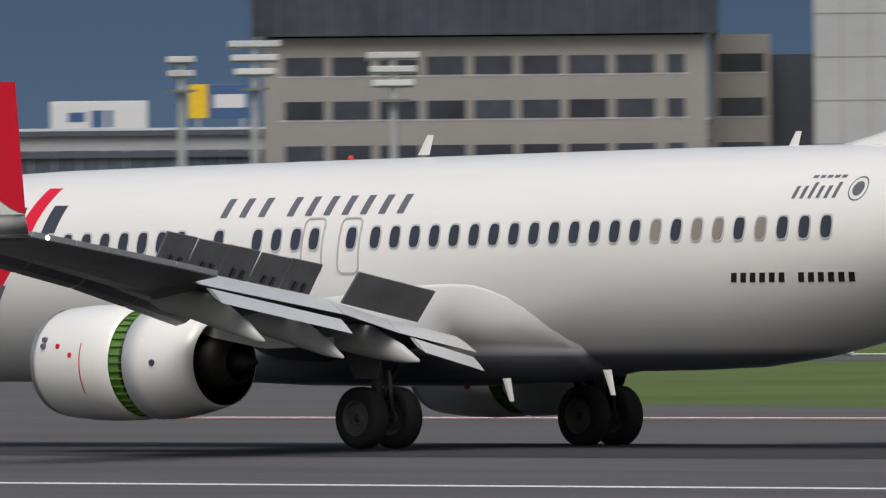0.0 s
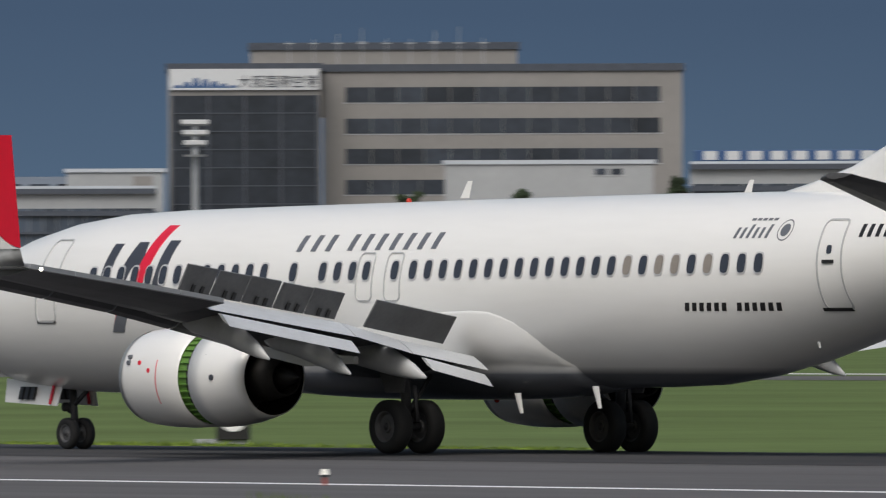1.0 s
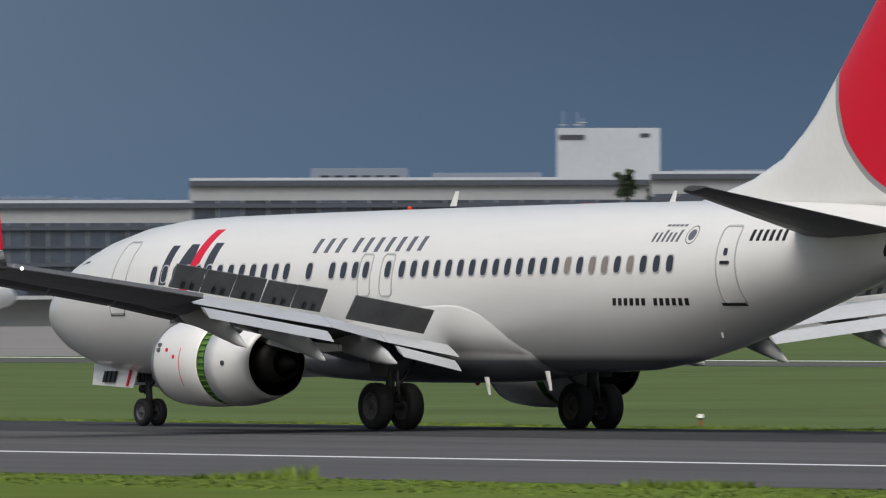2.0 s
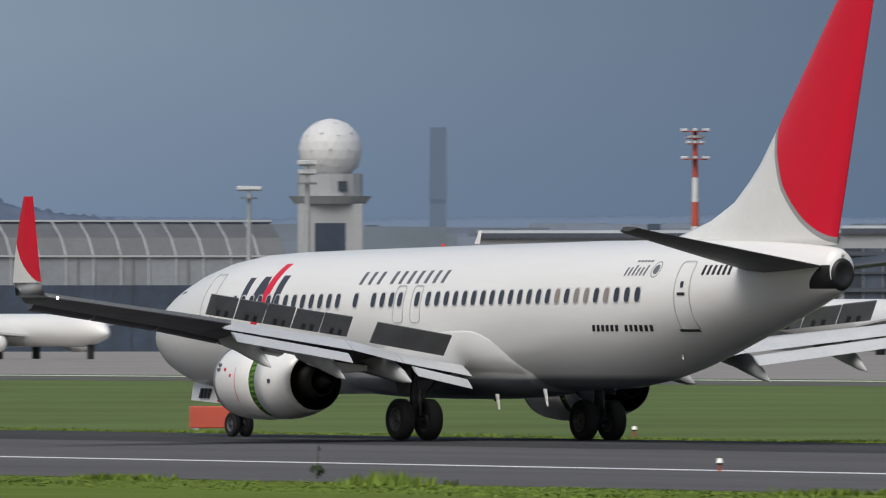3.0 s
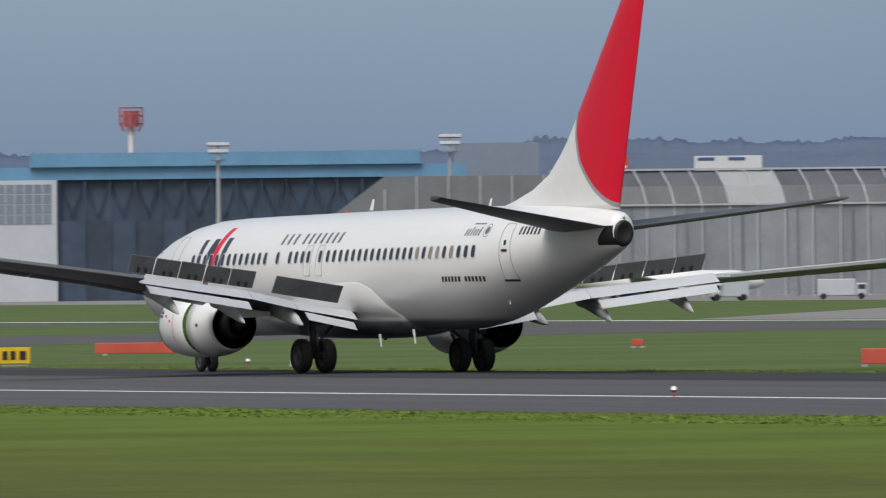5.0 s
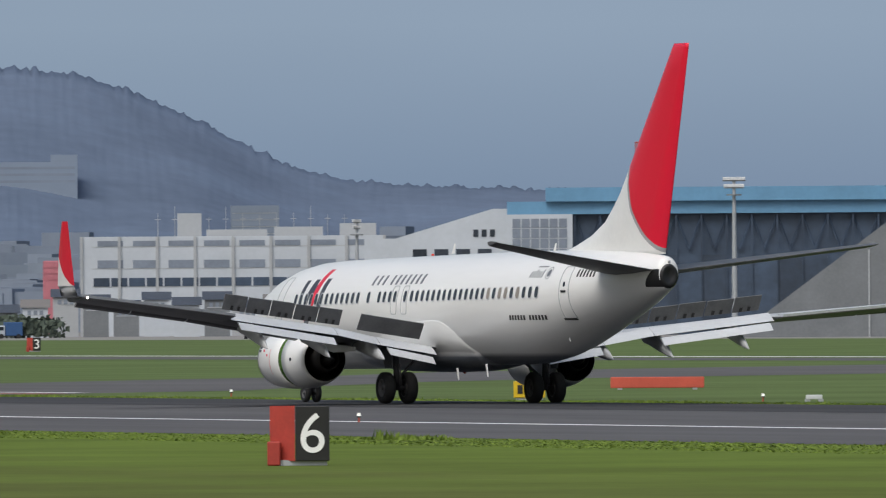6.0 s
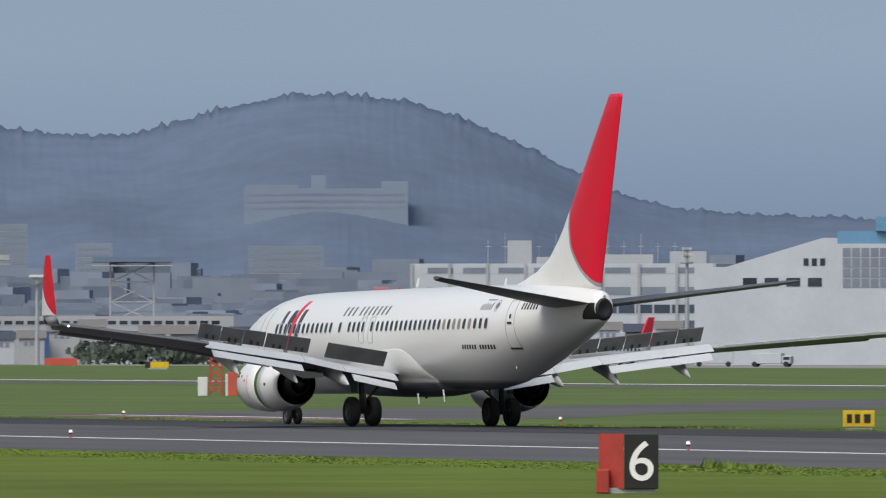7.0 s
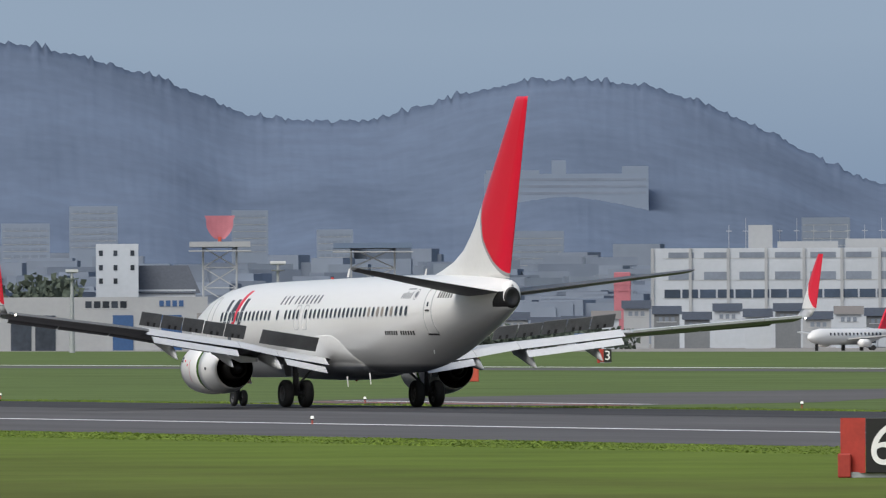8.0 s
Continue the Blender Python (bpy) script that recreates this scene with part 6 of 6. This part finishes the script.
block("marker_block", -1010, 418, 4.0, 0.6, 0.5, ORANGE, "faded orange-red barrier by the taxiway", 67)
block("marker_block", -246, 206, 0.5, 0.22, 0.5, MASTRED, "small red marker box in the grass", 50)
block("marker_block", -445, 220, 0.3, 0.22, 0.4, MASTRED, "small red marker box in the grass", 60)
block("marker_block", -560, 240, 0.5, 0.4, 0.4, MASTRED, "small red marker box in the grass", 66)
block("marker_block", -2050, 640, 5.0, 1.2, 0.5, ORANGE, "orange-red barrier on the apron", 73)
block("marker_block", -239.5, 190, 0.5, 0.25, 0.4, SIGNWHITE, "low white and red marker in the grass", 52)
block("marker_block", -470, 188, 0.6, 0.25, 0.4, SIGNWHITE, "low white marker beside the runway", 69)
ys = thing("taxiway_sign", pose(-492, 185.2, 0, 0, 0, 69), "yellow taxiway sign with dark bars", "sign")
part("face", boxm(-0.6, 0.6, 0, 0.25, 0.1, 0.72, 0.02), SIGNYELLOW, ys)
for x0, x1 in ((-0.45, -0.25), (-0.15, 0.05), (0.2, 0.45)):
    part("face_bar", boxm(x0, x1, -0.02, 0.05, 0.25, 0.58), BLACK, ys)
part("foot", boxm(-0.5, 0.5, 0.05, 0.2, 0, 0.12), MASTGREY, ys)
y2 = thing("taxiway_sign", pose(-1750, 560, 0, 0, 0, 72), "yellow and black taxiway sign", "sign")
part("face", boxm(-1.2, 1.2, 0, 0.3, 0.2, 1.0, 0.02), SIGNYELLOW, y2)
part("dark_face", boxm(-1.9, -1.2, 0, 0.3, 0.2, 1.0, 0.02), BLACK, y2)
part("foot", boxm(-1.5, 1.0, 0.05, 0.2, 0, 0.2), MASTGREY, y2)

# localiser hut with lattice and red white boxes
lc = thing("aerial_station", pose(-835, 271, 0, 0, 0, 71.5), "red and white equipment boxes with a small lattice mast", "equipment")
part("cabinet", boxm(-1.2, -0.6, 0, 0.8, 0, 1.2, 0.03), MASTWHITE, lc)
part("cabinet", boxm(0.7, 1.3, 0, 0.8, 0, 1.5, 0.03), ORANGE, lc, "orange-red cabinet")
part("cabinet", boxm(0.55, 0.7, 0, 0.8, 0, 1.4, 0.02), MASTWHITE, lc)
bm = bmesh.new()
for x in (-0.45, 0.35):
    for y in (0.1, 0.7):
        tube(bm, (x, y, 0), (x * 0.8, y, 2.8), 0.06, seg=5)
for k in range(5):
    tube(bm, (-0.42, 0.1, 0.5 * k + 0.2), (0.33, 0.1, 0.5 * k + 0.7), 0.05, seg=5)
    tube(bm, (0.33, 0.1, 0.5 * k + 0.2), (-0.42, 0.1, 0.5 * k + 0.7), 0.05, seg=5)
part("lattice", bm, MASTRED, lc, "red lattice mast")
part("platform", boxm(-0.5, 0.4, 0, 0.8, 2.75, 2.9), MASTWHITE, lc)
rp = thing("marker_post", pose(-547, 255, 0, 0, 0, 65), "red banded marker post in the grass", "post")
part("post", boxm(-0.14, 0.14, 0, 0.28, 0, 2.5, 0.02), MASTRED, rp)
part("side_box", boxm(-0.55, -0.2, 0, 0.28, 0.5, 1.1, 0.02), MASTRED, rp)
for z in (0.7, 1.5):
    part("post_band", boxm(-0.15, 0.15, -0.01, 0.29, z, z + 0.12), MASTWHITE, rp)


# ---- parked aircraft and vehicles on the apron ----
def parked(beta, d, turn, length, label, tail, tail_up=1.0):
    a = thing("parked_airliner", site(beta, d, turn), label, "airplane", "parked aircraft")
    L = length
    r = L * 0.048
    zc = r + L * 0.035
    rings = []
    for u, k, up in ((0, 0.05, -0.2), (0.03, 0.5, -0.1), (0.08, 0.85, 0), (0.14, 1, 0), (0.62, 1, 0), (0.8, 0.75, 0.25), (0.92, 0.4, 0.55), (1.0, 0.1, 0.8)):
        rings.append([Vector((-L / 2 + L * u, r * k * math.cos(2 * math.pi * i / 16), zc + r * up + r * k * math.sin(2 * math.pi * i / 16))) for i in range(16)])
    part("fuselage", loft(rings), WHITE, a, "", smooth=True)
    part("tail_fin", slab(bmesh.new(), [(L * 0.33, -0.12, zc + r * 0.9), (L * 0.48, -0.12, zc + r), (L * 0.53, -0.12, zc + r + L * 0.16), (L * 0.46, -0.12, zc + r + L * 0.16)], (0, 0.24, 0)), tail, a, "red tail fin")
    for s in (-1, 1):
        part("wing", slab(bmesh.new(), [(-L * 0.12, s * r * 0.7, zc - r * 0.4), (L * 0.08, s * r * 0.7, zc - r * 0.4), (L * 0.17, s * L * 0.44, zc + r * 0.5), (L * 0.13, s * L * 0.44, zc + r * 0.5)], (0, 0, 0.2)), WINGGREY, a)
        part("tailplane", slab(bmesh.new(), [(L * 0.38, s * r * 0.3, zc + r * 0.6), (L * 0.46, s * r * 0.3, zc + r * 0.6), (L * 0.5, s * L * 0.17, zc + r), (L * 0.47, s * L * 0.17, zc + r)], (0, 0, 0.15)), WINGGREY, a)
        part("engine", spin([(-L * 0.13, r * 0.3), (-L * 0.12, r * 0.5), (-L * 0.06, r * 0.52), (-L * 0.02, r * 0.35)], Matrix.Translation((0, s * L * 0.14, zc - r * 0.8)), 14, True), WHITE, a, "", smooth=True)
        part("gear_leg", tube(bmesh.new(), (L * 0.02, s * r * 1.3, 0), (L * 0.02, s * r * 1.3, zc - r * 0.4), L * 0.012), BLACK, a)
    part("gear_leg", tube(bmesh.new(), (-L * 0.4, 0, 0), (-L * 0.4, 0, zc - r * 0.6), L * 0.01), BLACK, a)
    for k in range(14):
        part("cabin_window", boxm(-L * 0.32 + L * 0.045 * k, -L * 0.32 + L * 0.045 * k + 0.3, -r - 0.03, -r * 0.9, zc + r * 0.15, zc + r * 0.15 + 0.4), PANE, a)


parked(57.52, 1240, -140, 40, "parked white airliner with red tail, nose to the terminal", RED)
parked(61.28, 1500, -140, 46, "parked white airliner with red tail at the stand", RED)
parked(64.78, 1330, 120, 33, "parked white airliner with orange-red tail", RED)
parked(66.75, 1650, 190, 28, "parked white airliner with red winglet by the fence", RED)
parked(70.40, 2050, 60, 25, "white airliner with red tail waiting far off", RED)


def vehicle(beta, d, turn, kind_m, l, h, label):
    v = thing("apron_vehicle", site(beta, d, turn), label, "vehicle", "apron vehicles")
    part("body", boxm(-l / 2, l / 2, -0.95, 0.95, 0.45, h, 0.12), kind_m, v)
    part("cab", boxm(-l / 2 - 1.4, -l / 2 - 0.05, -0.9, 0.9, 0.45, h * 0.8, 0.15), WHITEWALL, v)
    part("windscreen", boxm(-l / 2 - 1.2, -l / 2 - 0.3, -0.93, 0.93, h * 0.5, h * 0.72), GLASS, v)
    for x in (-l / 2 - 0.7, l / 2 - 0.7):
        for y in (-0.8, 0.8):
            part("wheel", tube(bmesh.new(), (x, y - 0.15, 0.4), (x, y + 0.15, 0.4), 0.4), TYRE, v)


rng = random.Random(8)
for i, (b, d) in enumerate(((58.5, 1290), (58.42, 1300), (58.36, 1285), (58.3, 1300), (58.58, 1295), (58.25, 1290), (63.92, 1560), (63.75, 1560), (63.66, 1555), (65.98, 1650), (66.8, 1660),
                            (69.75, 2000), (71.5, 2250), (69.95, 2010), (72.3, 2300), (66.4, 1650), (67.12, 1640), (70.25, 2080), (59.1, 1300))):
    vehicle(b, d, rng.choice((0, 180, 12, 165)), rng.choice((WHITEWALL, WHITEWALL, PALEWALL, SIGNBLUE, WHITEWALL)), rng.uniform(2.5, 5.0), rng.uniform(1.6, 3.0), "pale service vehicle on the apron")


# ---- grass blades along the near edge, and tufts ----
def blades(name, n, x0, x1, y0, y1, hmin, hmax, seed, label):
    rng = np.random.default_rng(seed)
    x, y = rng.uniform(x0, x1, n), rng.uniform(y0, y1, n)
    hh = rng.uniform(hmin, hmax, n) * (0.55 + 0.9 * np.clip(np.sin(x * 0.31 + np.sin(y * 0.9) * 2) * np.sin(x * 0.13 + y * 0.5), 0, 1))
    a = rng.uniform(0, 6.28, n)
    w = rng.uniform(0.03, 0.07, n)
    lx, ly = rng.normal(0, 0.06, n), rng.normal(0, 0.06, n)
    v = np.zeros((n, 3, 3))
    v[:, 0] = np.stack([x - w * np.cos(a), y - w * np.sin(a), np.full(n, -0.02)], 1)
    v[:, 1] = np.stack([x + w * np.cos(a), y + w * np.sin(a), np.full(n, -0.02)], 1)
    v[:, 2] = np.stack([x + lx, y + ly, hh], 1)
    me = bpy.data.meshes.new(name)
    me.from_pydata(v.reshape(-1, 3).tolist(), [], np.arange(3 * n).reshape(-1, 3).tolist())
    me.materials.append(BLADE)
    tagged(new(name, me), label, "grass", kind="stuff")


blades("grass", 60000, -520, -110, 119, 127.3, 0.01, 0.04, 3, "short green grass blades beside the runway")
blades("grass", 30000, -780, -245, 181.2, 185, 0.03, 0.09, 4, "short green grass blades beyond the runway")
for i, (x, y) in enumerate(((-176, 126.5), (-200, 126), (-215, 126.2), (-232, 126.5), (-262, 126), (-340, 125), (-250, 126.3))):
    blades("grass", 260, x - 1.3, x + 1.3, y - 1.0, y + 0.6, 0.08, 0.28, 40 + i, "tuft of longer grass at the runway edge")

for x, y, hh in ((-260.6, 129.6, 0.75), (-194.5, 130.3, 0.7), (-195.2, 130.1, 0.5)):
    st = thing("weed_stalk", pose(x, y, 0), "thin dry weed stalk at the runway edge", "weed")
    bm = bmesh.new()
    tube(bm, (0, 0, 0), (0.05, 0, hh), 0.02, 0.008, 5)
    part("stem", bm, BARK, st)
    bm = bmesh.new()
    clump(bm, (0.02, 0, hh * 0.25), 0.16, 30, random.Random(int(-x)), 0.05)
    clump(bm, (0.05, 0, hh * 0.85), 0.05, 12, random.Random(int(-x) + 1), 0.025)
    part("leaves", bm, LEAF, st)
sb = thing("marker_stub", pose(-233.0, 69.7, 0, 0, 0, 73), "small dark stub post in the verge", "post")
part("post", boxm(-0.06, 0.06, -0.05, 0.05, 0, 0.16, 0.01), BLACK, sb)


def motions():
    rows = [(t, pose(x, LANE, 0, BANK, 0, HEADING)) for t, x in PLANE_ROWS]
    walk(plane, rows)
    for ob, m, r in WHEELS:
        turn = []
        for k in range(241):
            turn.append((k / 30, m @ Matrix.Rotation(radians(-76 * k), 4, "Y")))
        walk(ob, turn)


motions()
